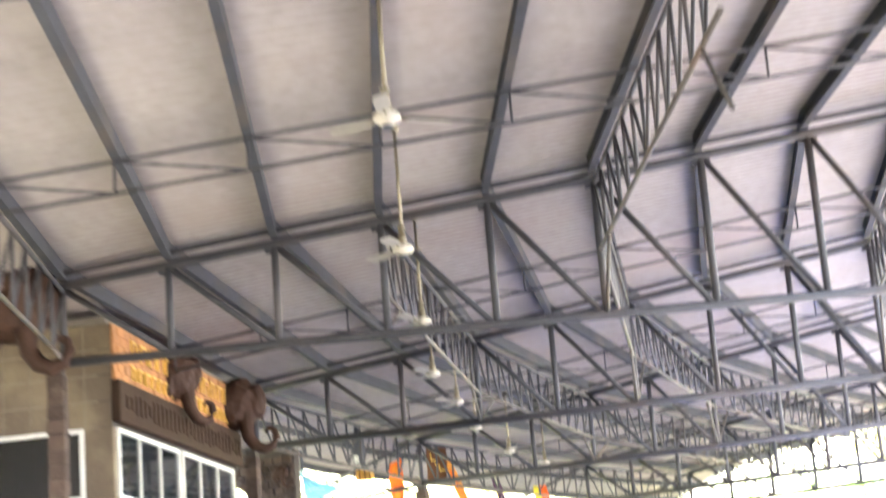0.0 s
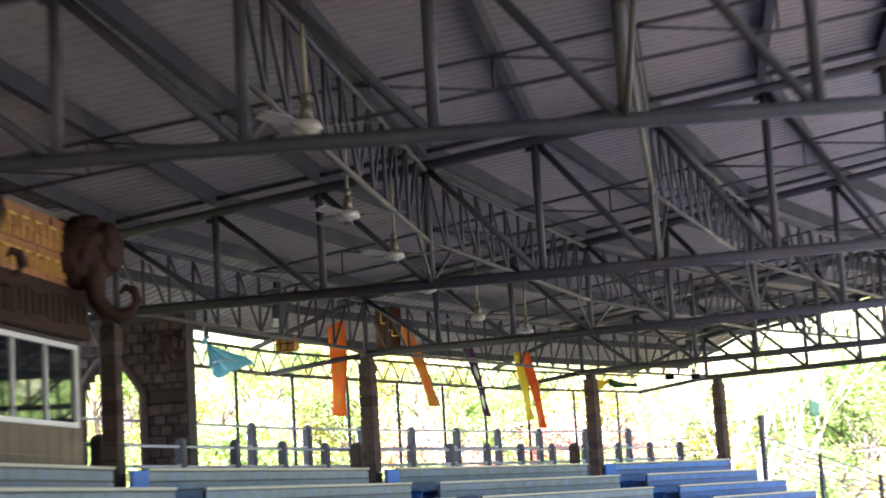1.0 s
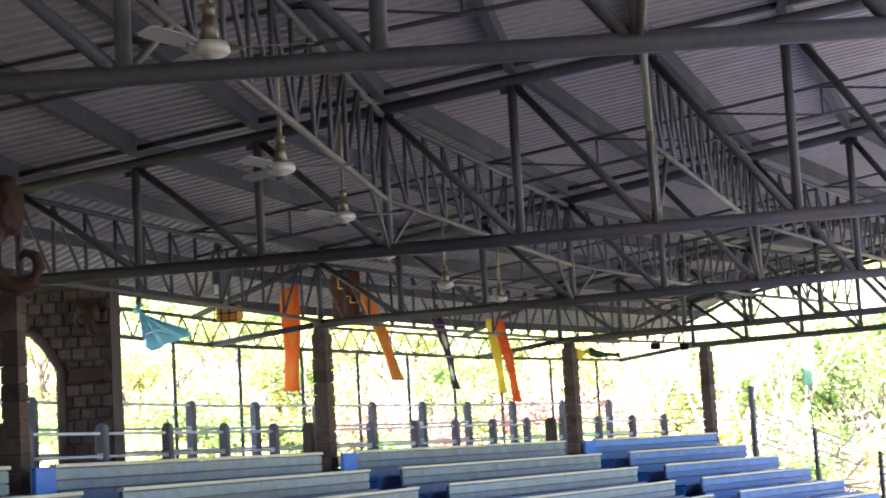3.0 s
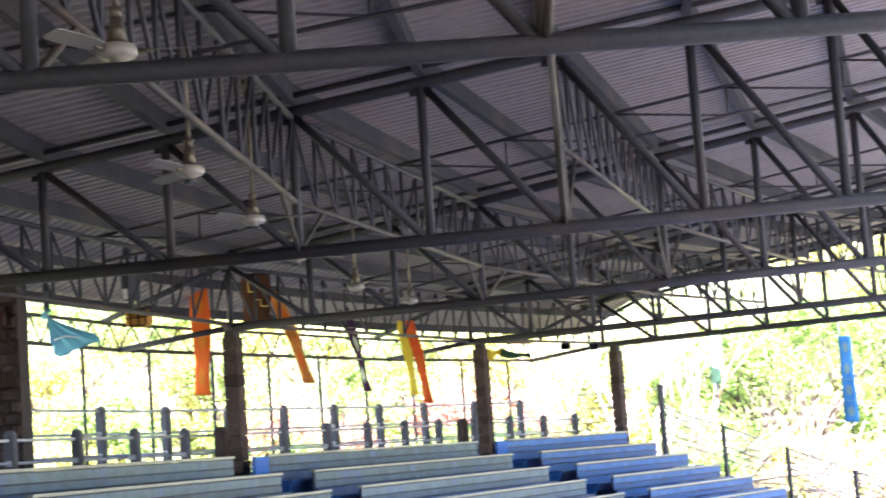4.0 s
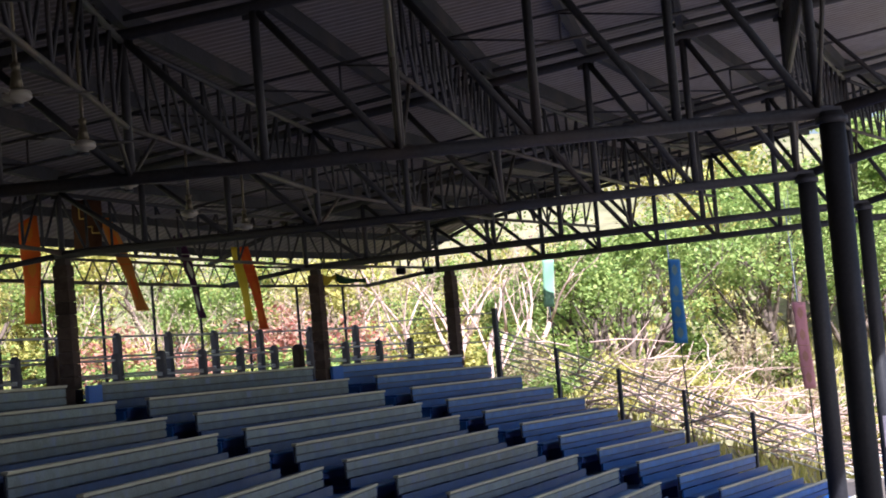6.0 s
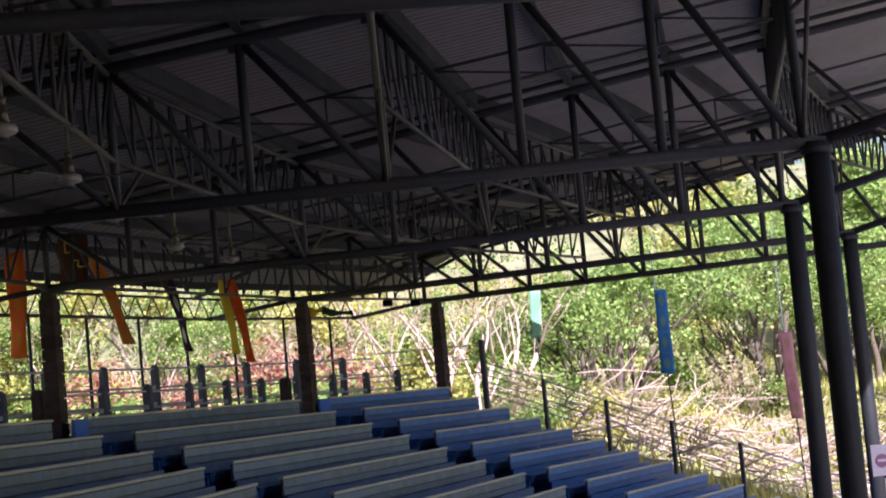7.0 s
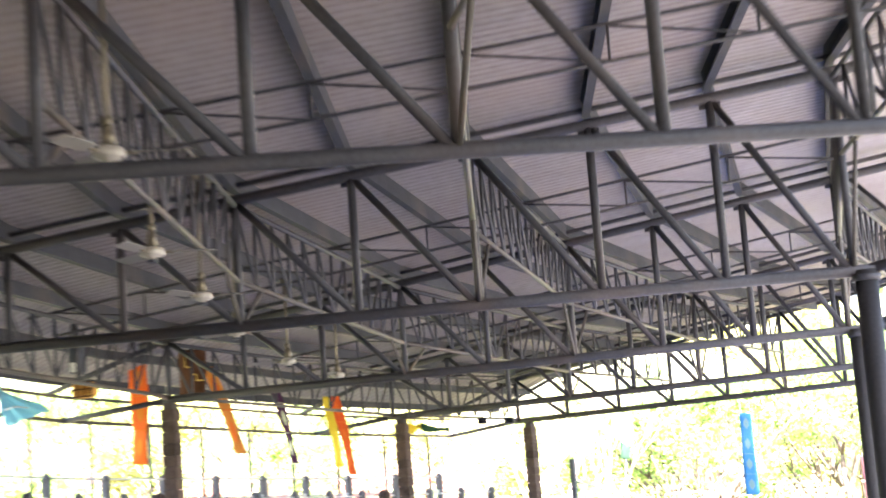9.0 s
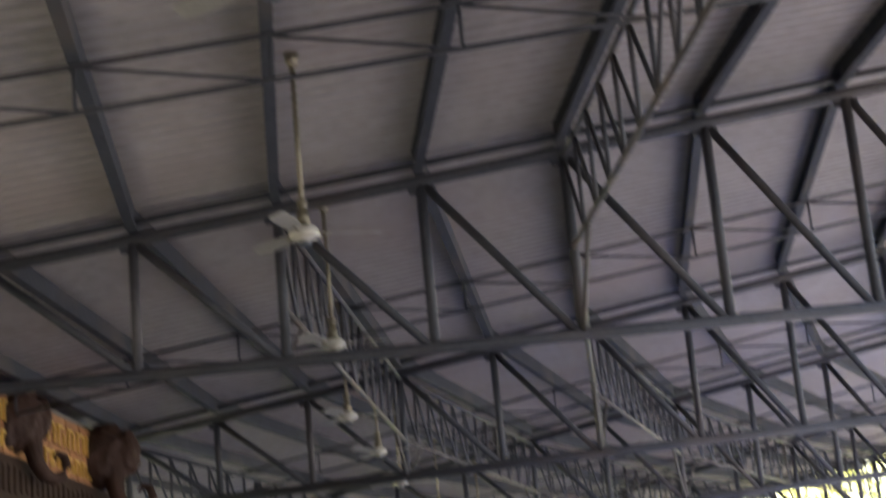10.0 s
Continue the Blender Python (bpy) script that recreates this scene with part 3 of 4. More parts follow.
build_end_rail()
p = at(5, 40.2)
tagged(piece("pedestal", lambda m: slab(m, p + Vector((0.05, 0.6, 0)), p + Vector((0.75, 0.15, 0)), Vector((0.54, 0.84, 0)), -0.1, 0.4, EYE - 4.6, EYE - 3.1, 0.02), CONCRETE, None, "", (p.x + 0.4, p.y + 0.4, EYE - 4.6)),
       "pale concrete pedestal at the end of the benches", "pedestal")


SIGN_GREY = material("worn_sign", (0.115, 0.10, 0.125), 0.5, 0, 0.15, 5, 40, 0.05)


def build_sign():
    c = Vector((5.86, 22.0, EYE - 1.36))
    e = thing("warning_sign", (c.x, c.y, 0), "white warning sign with red circle on a steel post", "sign")
    d = Vector((1, -0.1, 0)).normalized()
    n = Vector((0.1, 1, 0)).normalized()
    piece("post", lambda m: bar(m, (c.x, c.y + 0.05, 0), (c.x, c.y + 0.05, c.z + 0.1), 0.025, 8), STEEL, e)
    piece("board", lambda m: slab(m, c - d * 0.16, c + d * 0.5, n, 0, 0.012, c.z - 0.2, c.z + 0.2, 0.004), SIGN_GREY, e)
    red = material("sign_red", (0.05, 0.012, 0.035), 0.5, 0, 0.1, 5, 40, 0)
    piece("red_disc", lambda m: bar(m, c - d * 0.03 - n * 0.006, c - d * 0.03 - n * 0.001, 0.085, 20), red, e)
    piece("white_bar", lambda m: slab(m, c - d * 0.085, c + d * 0.025, n, -0.010, -0.007, c.z - 0.016, c.z + 0.016), SIGN_GREY, e)
    for j in range(3):
        piece("text_bar", lambda m: slab(m, c + d * 0.1, c + d * (0.44 - 0.07 * j), n, -0.005, -0.001, c.z + 0.1 - j * 0.1, c.z + 0.14 - j * 0.1), WOOD, e)


build_sign()


# ---- control room behind the outer columns ----
def build_control_room():
    x0, ya, yb = -7.19, 10.8, 17.05
    zf, zt = Z_WALK, EYE + 3.12
    e = thing("control_room", (x0 - 2, (ya + yb) / 2, zf), "tiled control room with sliding windows and orange sign wall", "building")
    X, Y = Vector((1, 0, 0)), Vector((0, 1, 0))
    A = lambda x, y: Vector((x, y, 0))
    zw0, zw1 = EYE + 0.64, EYE + 1.64
    # front wall with a window strip, near wall with windows, far and back walls
    piece("wall", lambda m: slab(m, A(x0, ya), A(x0, yb), X, -0.2, 0, zf, zw0), GROUT, e)
    piece("wall", lambda m: slab(m, A(x0, ya), A(x0, yb), X, -0.2, 0, zw1, zt), STONE_CORE, e)
    for y0, y1 in ((ya, 10.95), (13.78, 13.92), (16.85, yb)):
        piece("wall", lambda m: slab(m, A(x0, y0), A(x0, y1), X, -0.2, 0, zw0, zw1), TILE, e)
    xl = x0 - 5.0
    piece("wall", lambda m: slab(m, A(xl, ya), A(x0 - 0.2, ya), Y, 0, 0.2, zf, zw0), TILE, e)
    piece("wall", lambda m: slab(m, A(xl, ya), A(x0 - 0.2, ya), Y, 0, 0.2, zw1, zt), GROUT, e)
    for xa, xb in ((xl, xl + 0.4), (x0 - 2.2, x0 - 2.05), (x0 - 0.42, x0 - 0.2)):
        piece("wall", lambda m: slab(m, A(xa, ya), A(xb, ya), Y, 0, 0.2, zw0, zw1), TILE, e)
    piece("wall", lambda m: slab(m, A(xl, yb - 0.2), A(x0 - 0.2, yb - 0.2), Y, 0, 0.2, zf, zt), STONE_CORE, e)
    piece("wall", lambda m: slab(m, A(xl, ya + 0.2), A(xl, yb - 0.2), X, 0, 0.2, zf, zt), STONE_CORE, e)
    piece("floor_slab", lambda m: slab(m, A(xl + 0.2, ya + 0.2), A(xl + 0.2, yb - 0.2), X, 0, 4.6, zf, zf + 0.1), CONCRETE, e)
    piece("roof", lambda m: slab(m, A(xl - 0.2, ya - 0.05), A(xl - 0.2, yb + 0.05), X, 0, 5.15, zt, zt + 0.1), CONCRETE, e)
    # tiles on the lower front and on the near wall
    for k in range(16):
        for j in range(4):
            ww = (yb - ya) / 16
            z = zw0 - 0.34 * (j + 1)
            piece("tile", lambda m: slab(m, A(x0, ya + ww * k + 0.006), A(x0, ya + ww * (k + 1) - 0.006), X, 0.001, 0.012, z + 0.006, z + 0.334), TILE, e)
    for k in range(12):
        for z, h in ((zw1, 0.365), (zw1 + 0.37, 0.365), (zw1 + 0.74, 0.365), (zw1 + 1.11, 0.365), (zw0 - 0.34, 0.334), (zw0 - 0.68, 0.334)):
            piece("tile", lambda m: slab(m, A(x0 - 0.4 * k - 0.008, ya), A(x0 - 0.4 * (k + 1) + 0.008, ya), Y, -0.012, -0.001, z + 0.008, z + h - 0.002), TILE, e)
    # sliding windows
    def window(p0, d, n, width, panes):
        w = piece("window", lambda m: [slab(m, p0, p0 + d * width, n, -0.03, 0.04, zw0, zw0 + 0.06), slab(m, p0, p0 + d * width, n, -0.03, 0.04, zw1 - 0.06, zw1),
                                       slab(m, p0, p0 + d * 0.06, n, -0.03, 0.038, zw0 + 0.06, zw1 - 0.06), slab(m, p0 + d * (width - 0.06), p0 + d * width, n, -0.03, 0.038, zw0 + 0.06, zw1 - 0.06)], ALU, e, "white aluminium sliding window frame")
        for k in range(1, panes):
            q = p0 + d * (width * k / panes)
            piece("mullion", lambda m: slab(m, q - d * 0.02, q + d * 0.02, n, -0.02, 0.03, zw0 + 0.06, zw1 - 0.06), ALU, w)
        for k in range(panes):
            q0, q1 = p0 + d * (width * k / panes + 0.02), p0 + d * (width * (k + 1) / panes - 0.02)
            piece("pane", lambda m: slab(m, q0, q1, n, -0.006, 0.0, zw0 + 0.05, zw1 - 0.05), GLASS, w, "dark reflecting glass pane")
    window(A(x0, 10.95), Y, X, 2.83, 3)
    window(A(x0, 13.92), Y, X, 2.93, 3)
    window(A(x0 - 2.05, ya), X, -Y, 1.63, 1)
    window(A(x0 - 4.6, ya), X, -Y, 2.4, 2)
    # dark carved beam and the orange brick sign wall over the windows
    beam = piece("carved_beam", lambda m: slab(m, A(x0, ya - 0.05), A(x0, yb), X, 0.002, 0.14, EYE + 1.70, EYE + 2.30, 0.02), WOOD, e, "dark carved wooden beam")
    for k in range(30):
        y = ya + 0.2 + k * 0.2
        h = random.uniform(0.15, 0.36)
        piece("carving", lambda m: slab(m, A(x0, y), A(x0, y + 0.11), X, 0.138, 0.165, EYE + 2.0 - h / 2, EYE + 2.0 + h / 2, 0.01), WOOD, beam)
    sign = piece("sign_wall", lambda m: slab(m, A(x0, ya), A(x0, yb), X, 0.002, 0.04, EYE + 2.302, zt - 0.01), ORANGE_BRICK, e, "brown orange brick sign wall")
    for j in range(6):
        z = EYE + 2.31 + j * 0.132
        for k in range(22):
            y = ya + 0.02 + k * 0.283 + (0.14 if j % 2 else 0)
            if y + 0.27 < yb:
                o = random.uniform(0.05, 0.066)
                piece("brick", lambda m: slab(m, A(x0, y), A(x0, y + 0.268), X, 0.038, o, z, z + 0.12), ORANGE_BRICK, sign)
    for z, h, n in ((EYE + 2.72, 0.26, 13), (EYE + 2.40, 0.20, 17)):
        for k in range(n):
            y = ya + 0.7 + k * (5.2 / n)
            ww = 5.2 / n * random.uniform(0.5, 0.75)
            def letter(m):
                slab(m, A(x0, y), A(x0, y + 0.035), X, 0.06, 0.085, z, z + h)
                slab(m, A(x0, y + ww), A(x0, y + ww + 0.035), X, 0.06, 0.085, z, z + h * random.uniform(0.6, 1))
                slab(m, A(x0, y + 0.035), A(x0, y + ww), X, 0.06, 0.083, z + h - 0.035, z + h)
            piece("text_bar", letter, GOLD, sign, "raised golden writing bar")


build_control_room()


# ---- stone wall with an arched opening, behind the second outer column ----
def build_arch_wall():
    d = -((radial(2) * 0.6 + radial(3) * 0.4).normalized())
    n = Vector((d.y, -d.x, 0))
    n = n if n.y > 0 else -n
    o = at(2.4, 51.3) - n * 0.35
    a0, a1, zb, zt = -1.15, 1.08, Z_WALK, EYE + 2.55
    l, r, spring, apex = -0.75, 0.36, EYE + 1.36, EYE + 1.93
    e = thing("arched_stone_wall", o + d * 0.1 + n * 0.4 + Vector((0, 0, zb)), "brown stone block wall with pointed arch opening", "wall")
    mid = (l + r) / 2

    def edge(u):
        k = abs(u - mid) / ((r - l) / 2)
        return spring + (apex - spring) * (1 - k ** 1.7) if k < 1 else zb

    piece("core", lambda m: [slab(m, o + d * a0, o + d * l, n, 0.35, 0.62, zb, zt), slab(m, o + d * r, o + d * a1, n, 0.35, 0.62, zb, zt)] +
          [slab(m, o + d * (l + (r - l) * k / 14), o + d * (l + (r - l) * (k + 1) / 14), n, 0.35, 0.62, max(edge(l + (r - l) * k / 14), edge(l + (r - l) * (k + 1) / 14)), zt) for k in range(14)], STONE_CORE, e)
    h, w = 0.155, 0.21
    for j in range(int((zt - zb) / h)):
        z = zb + j * h
        u = a0 - (w / 2 if j % 2 else 0)
        while u < a1:
            u0, u1 = max(u, a0), min(u + w, a1)
            u += w
            if u1 - u0 < 0.06:
                continue
            if l < (u0 + u1) / 2 < r and z < max(edge(u0), edge(u1)) - 0.02:
                if u0 < l - 0.05:
                    u1 = l
                elif u1 > r + 0.05:
                    u0 = r
                else:
                    continue
            elif u0 < l < u1 and z < spring:
                u1 = l
            elif u0 < r < u1 and z < spring:
                u0 = r
            pr = random.uniform(0.025, 0.055)
            piece("stone_block", lambda m: slab(m, o + d * (u0 + 0.006), o + d * (u1 - 0.006), -n, -0.352, -0.35 + pr, z + 0.005, z + h - 0.005, 0.018), STONE, e)
    us = [l + (r - l) * k / 14 for k in range(15)]
    path = [o + d * l + n * 0.33 + Vector((0, 0, zb))] + [o + d * u + n * 0.33 + Vector((0, 0, max(edge(u), spring))) for u in us] + [o + d * r + n * 0.33 + Vector((0, 0, zb))]
    piece("arch_trim", lambda m: tube(m, path, [0.075] * len(path), 6), STONE, e, "raised stone arch trim")
    piece("plaque", lambda m: slab(m, o + d * 0.50, o + d * 1.04, -n, -0.31, -0.26, EYE + 1.18, EYE + 1.38, 0.015), WOOD, e, "dark wooden plaque")


build_arch_wall()


# ---- carved beast heads ----
def build_head(origin, u, v, size, name="beast_head_statue"):
    """u: sideways, along which the trunk curls; v: towards the viewer."""
    origin, z = Vector(origin), Vector((0, 0, 1))
    W = lambda a, b, c: origin + (u * a + v * b + z * c) * size
    bm = bmesh.new()

    def blob(c, r, seed):
        res = bmesh.ops.create_icosphere(bm, subdivisions=4, radius=1.0)
        for q in res["verts"]:
            k = 1 + 0.16 * noise.noise(Vector(q.co) * 1.8 + Vector((seed, 0, 0))) + 0.09 * noise.noise(Vector(q.co) * 5.5 + Vector((0, seed, 0))) + 0.05 * noise.noise(Vector(q.co) * 13)
            q.co = W(c[0] + q.co.x * r[0] * k, c[1] + q.co.y * r[1] * k, c[2] + q.co.z * r[2] * k)
    blob((-0.25, 0, 0.75), (0.42, 0.34, 0.44), 1)
    blob((-0.50, 0.05, 0.62), (0.20, 0.26, 0.34), 2)
    blob((0.08, 0, 0.80), (0.22, 0.26, 0.32), 3)
    blob((-0.44, 0.05, 1.02), (0.13, 0.12, 0.16), 4)
    blob((-0.10, 0.05, 1.08), (0.16, 0.14, 0.15), 5)
    pts = [W(*q) for q in ((-0.05, 0.1, 0.62), (-0.06, 0.14, 0.38), (-0.03, 0.16, 0.16), (0.08, 0.17, 0.01), (0.24, 0.17, -0.06), (0.38, 0.17, 0.0), (0.45, 0.17, 0.13), (0.42, 0.17, 0.26), (0.31, 0.17, 0.30), (0.25, 0.17, 0.22))]
    tube(bm, pts, [k * size for k in (0.17, 0.14, 0.115, 0.105, 0.095, 0.085, 0.072, 0.06, 0.048, 0.028)], 10)
    for q in bm.faces:
        q.smooth = True
    ob = part(name, bm, STATUE, loc=origin)
    merge = ob.modifiers.new("merge", "REMESH")
    merge.mode, merge.voxel_size, merge.use_smooth_shade = "VOXEL", 0.022 * size, True
    return tagged(ob, "dark brown carved beast head with curled trunk", "statue", "carved heads")


build_head((-6.80, 16.75, EYE + 1.98), Vector((0.97, 0.24, 0)), Vector((0.24, -0.97, 0)), 1.0)
build_head(at(1, 49.75, EYE + 2.10), -radial(1), Vector((0, -1, 0)), 1.1)
build_head((-7.0, 13.7, EYE + 2.1), Vector((0.6, 0.8, 0)), Vector((0.8, -0.6, 0)), 0.9)
db = -radial(2)
build_head(at(2.4, 50.42, EYE + 1.78) + Vector((0, -0.16, 0)), db, Vector((0, -1, 0)), 0.34)


# ---- ceiling fans ----
def build_fan(x, y, turn, z_hub=1.70):
    zr = z_top(math.hypot(x - CX, y - CY)) + 0.07
    z = EYE + z_hub
    e = thing("ceiling_fan", (x, y, z), "cream and brass ceiling fan hanging from the roof", "ceiling fan", "hanging ceiling fans")
    O = lambda a, c: Vector((x + a, y, z + c))
    piece("canopy", lambda m: bar(m, O(0, zr - z - 0.1), O(0, zr - z), 0.035, 12, 0.06), FAN_BRASS, e)
    piece("down_rod", lambda m: bar(m, O(0, 0.16), O(0, zr - z - 0.1), 0.019, 8), FAN_BRASS, e, "long brass down rod")
    piece("coupling", lambda m: [bar(m, O(0, 0.06), O(0, 0.2), 0.055, 16, 0.035), bar(m, O(0, 0.2), O(0, 0.26), 0.03, 12, 0.045)], FAN_BRASS, e)

    def housing(m):
        prof = [(0.05, 0.06), (0.10, 0.045), (0.115, 0.02), (0.115, -0.005), (0.095, -0.025), (0.05, -0.03), (0.04, -0.055)]
        rings = [[m.verts.new((x + r * math.cos(k * math.tau / 20), y + r * math.sin(k * math.tau / 20), z + c)) for k in range(20)] for r, c in prof]
        for a, b in zip(rings, rings[1:]):
            for k in range(20):
                m.faces.new((a[k], a[(k + 1) % 20], b[(k + 1) % 20], b[k])).smooth = True
        m.faces.new(rings[0])
        m.faces.new(rings[-1][::-1])
    piece("motor_housing", housing, FAN_WHITE, e)
    piece("bottom_cap", lambda m: bar(m, O(0, -0.085), O(0, -0.06), 0.045, 16, 0.05), DARK_IRON, e, "dark bottom cap")
    for k in range(3):
        a = radians(turn + 120 * k)
        d, s = Vector((math.cos(a), math.sin(a), 0)), Vector((-math.sin(a), math.cos(a), 0))
        c = Vector((x, y, z + 0.01))
        blade = None

        def fill(m):
            vs = []
            for q, w in ((0.16, 0.045), (0.25, 0.06), (0.42, 0.065), (0.54, 0.06), (0.57, 0.04)):
                vs.append([m.verts.new(c + d * q + s * w + Vector((0, 0, w * 0.25 + h))) for h in (0.0, 0.006)] + [m.verts.new(c + d * q - s * w + Vector((0, 0, -w * 0.25 + h))) for h in (0.006, 0.0)])
            for a1, b1 in zip(vs, vs[1:]):
                for j in range(4):
                    m.faces.new((a1[j], b1[j], b1[(j + 1) % 4], a1[(j + 1) % 4]))
            m.faces.new(vs[0])
            m.faces.new(vs[-1][::-1])
        blade = piece("blade", fill, FAN_BLADE, e)
        piece("blade_iron", lambda m: bar(m, c + d * 0.09, c + d * 0.2, 0.012, 6), FAN_BRASS, blade)


FANS = ((-2.44, 9.15, 8), (-2.97, 13.13, 12), (-3.05, 16.09, 2), (-3.21, 19.41, 30), (-3.07, 23.40, 50), (-2.61, 26.18, 20))
for fx, fy, turn in FANS:
    build_fan(fx, fy, turn, 2.3)
build_fan(-1.98, 5.3, 20, 2.3)
build_fan(-1.3, 0.9, 35, 2.3)


# ---- banners ----
def build_banner(name, tl, tr, bl, br, mat, label, motif=None, motifs=0, scale=1.0, sway=0.04, cord=0.4, steps=()):
    """A hanging cloth strip given by its four corners as seen from the standing place."""
    q = [Vector(p) * scale + Vector((0, 0, EYE)) for p in (tl, tr, bl, br)]
    mid = (q[0] + q[1]) / 2
    e = thing(name, mid, label, "banner", "hanging cloth banners")
    n = (q[1] - q[0]).cross(q[2] - q[0]).normalized()
    if n.y > 0:
        n = -n

    def P(u, v, o=0.0):
        return (q[0] * (1 - u) + q[1] * u) * (1 - v) + (q[2] * (1 - u) + q[3] * u) * v + n * (o + sway * math.sin(v * 7 + u * 2))

    def fill(m):
        rows = 16
        g = [[m.verts.new(P(u / 4, v / rows)) for u in range(5)] for v in range(rows + 1)]
        for v in range(rows):
            for u in range(4):
                m.faces.new((g[v][u], g[v][u + 1], g[v + 1][u + 1], g[v + 1][u])).smooth = True
    c = piece("cloth", fill, mat, e)
    c.modifiers.new("thick", "SOLIDIFY").thickness = 0.004
    for k in range(motifs):
        v = (k + 0.5) / motifs

        def diamond(m, off):
            h = 0.28 / motifs
            ring = [(0.5, v - h), (0.72, v - h * 0.35), (0.72, v + h * 0.35), (0.5, v + h), (0.28, v + h * 0.35), (0.28, v - h * 0.35)]
            m.faces.new([m.verts.new(P(a, b, off)) for a, b in ring])
        for off in (0.008, -0.008):
            piece("motif", lambda m: diamond(m, off), motif, e)
    for k in range(motifs + 1):
        v = k / max(1, motifs)
        piece("hem", lambda m: bar(m, P(0, v, 0.0), P(1, v, 0.0), 0.008, 5), motif or mat, e)
    for (ua, va), (ub, vb) in zip(steps, steps[1:]):
        piece("pattern", lambda m: bar(m, P(ua, va, 0.01), P(ub, vb, 0.01), 0.012, 5), motif or GOLD, e)
    piece("cord", lambda m: bar(m, mid, mid + Vector((0, 0, cord)), 0.006, 5), DARK_IRON, e)


ORANGE, DEEP_ORANGE, RED = cloth("orange_cloth", (0.75, 0.17, 0.02)), cloth("ochre_orange_cloth", (0.62, 0.26, 0.05)), cloth("red_orange_cloth", (0.70, 0.12, 0.02))
YELLOW, PURPLE, BROWN = cloth("yellow_cloth", (0.75, 0.60, 0.05)), cloth("purple_cloth", (0.06, 0.02, 0.06)), cloth("brown_cloth", (0.10, 0.045, 0.025))
SKY_BLUE, BLUE_CLOTH, PINK, GREEN = cloth("sky_blue_cloth", (0.36, 0.72, 0.84)), cloth("blue_cloth", (0.07, 0.25, 0.56)), cloth("pink_cloth", (0.58, 0.30, 0.35)), cloth("green_cloth", (0.30, 0.52, 0.36))
MOTIF = cloth("pale_gold_cloth", (0.20, 0.34, 0.36))
AMBER = cloth("amber_cloth", (0.70, 0.25, 0.02))
PEACH = cloth("peach_cloth", (0.48, 0.27, 0.22))
build_banner("banner", (-7.07, 30.72, 3.28), (-6.70, 30.59, 3.24), (-7.08, 30.72, 1.32), (-6.76, 30.61, 1.29), ORANGE, "long bright orange cloth banner with amber diamonds", AMBER, 3, 0.93, 0.04, 0.1)
build_banner("banner", (-5.83, 29.3, 3.28), (-5.29, 29.12, 3.23), (-5.85, 29.31, 2.38), (-5.34, 29.14, 2.33), BROWN, "dark brown woven cloth with stepped pattern", None, 0, 0.95, 0.02, 0.1, ((0.25, 0.15), (0.25, 0.35), (0.45, 0.35), (0.45, 0.5), (0.65, 0.5), (0.65, 0.62), (0.92, 0.62)))
build_banner("banner", (-5.53, 30.17, 3.02), (-5.31, 30.1, 3.0), (-4.97, 29.98, 1.35), (-4.73, 29.89, 1.33), DEEP_ORANGE, "ochre orange cloth banner swaying aside", ORANGE, 2, 0.96, 0.05, 0.1)
build_banner("banner", (-5.16, 36.11, 3.4), (-4.97, 36.02, 3.38), (-4.67, 35.87, 1.35), (-4.49, 35.79, 1.33), PURPLE, "narrow dark purple cloth banner swaying aside", CREAM, 3, 0.93, 0.05, 0.05)
build_banner("banner", (-3.86, 35.48, 2.73), (-3.68, 35.39, 2.71), (-3.65, 35.38, 1.19), (-3.47, 35.29, 1.18), YELLOW, "narrow yellow cloth banner with dark edge", None, 0, 0.97, 0.04, 0.3)
build_banner("banner", (-3.68, 35.39, 2.71), (-3.47, 35.29, 2.69), (-3.36, 35.24, 1.0), (-3.17, 35.15, 0.98), RED, "narrow red orange cloth banner", ORANGE, 3, 0.96, 0.04, 0.3)
build_banner("banner", (4.3, 30.0, 1.45), (4.51, 30.0, 1.43), (4.28, 30.0, -0.01), (4.52, 30.0, -0.03), BLUE_CLOTH, "blue cloth banner with pale gold flower motifs", MOTIF, 4, 1.32, 0.04, 1.6)
build_banner("banner", (6.39, 30.0, 0.52), (6.62, 30.0, 0.5), (6.46, 30.0, -0.99), (6.67, 30.0, -1.0), PINK, "pink cloth banner with peach flower motifs", PEACH, 4, 1.3, 0.04, 2.6)
build_banner("banner", (2.12, 30.0, 1.62), (2.32, 30.0, 1.61), (2.08, 30.0, 0.81), (2.26, 30.0, 0.8), GREEN, "pale green cloth banner", None, 0, 1.4, 0.03, 1.2)
for c, top in (((4.41, 30.0, 0.7), 2.9), ((6.55, 30.0, -0.2), 3.1), ((2.2, 30.0, 1.2), 2.9)):
    k = 1.335 if c[0] != 2.2 else 1.41
    x, y = c[0] * k + 0.12, c[1] * k + 0.15
    g = ground_height(x, y) - 0.1
    tagged(piece("banner_pole", lambda m: bar(m, (x, y, g), (x - 0.25, y, EYE + top), 0.02, 8, 0.012), DARK_IRON, None, "", (x, y, g)), "thin dark pole that carries a banner", "pole", "banner poles")

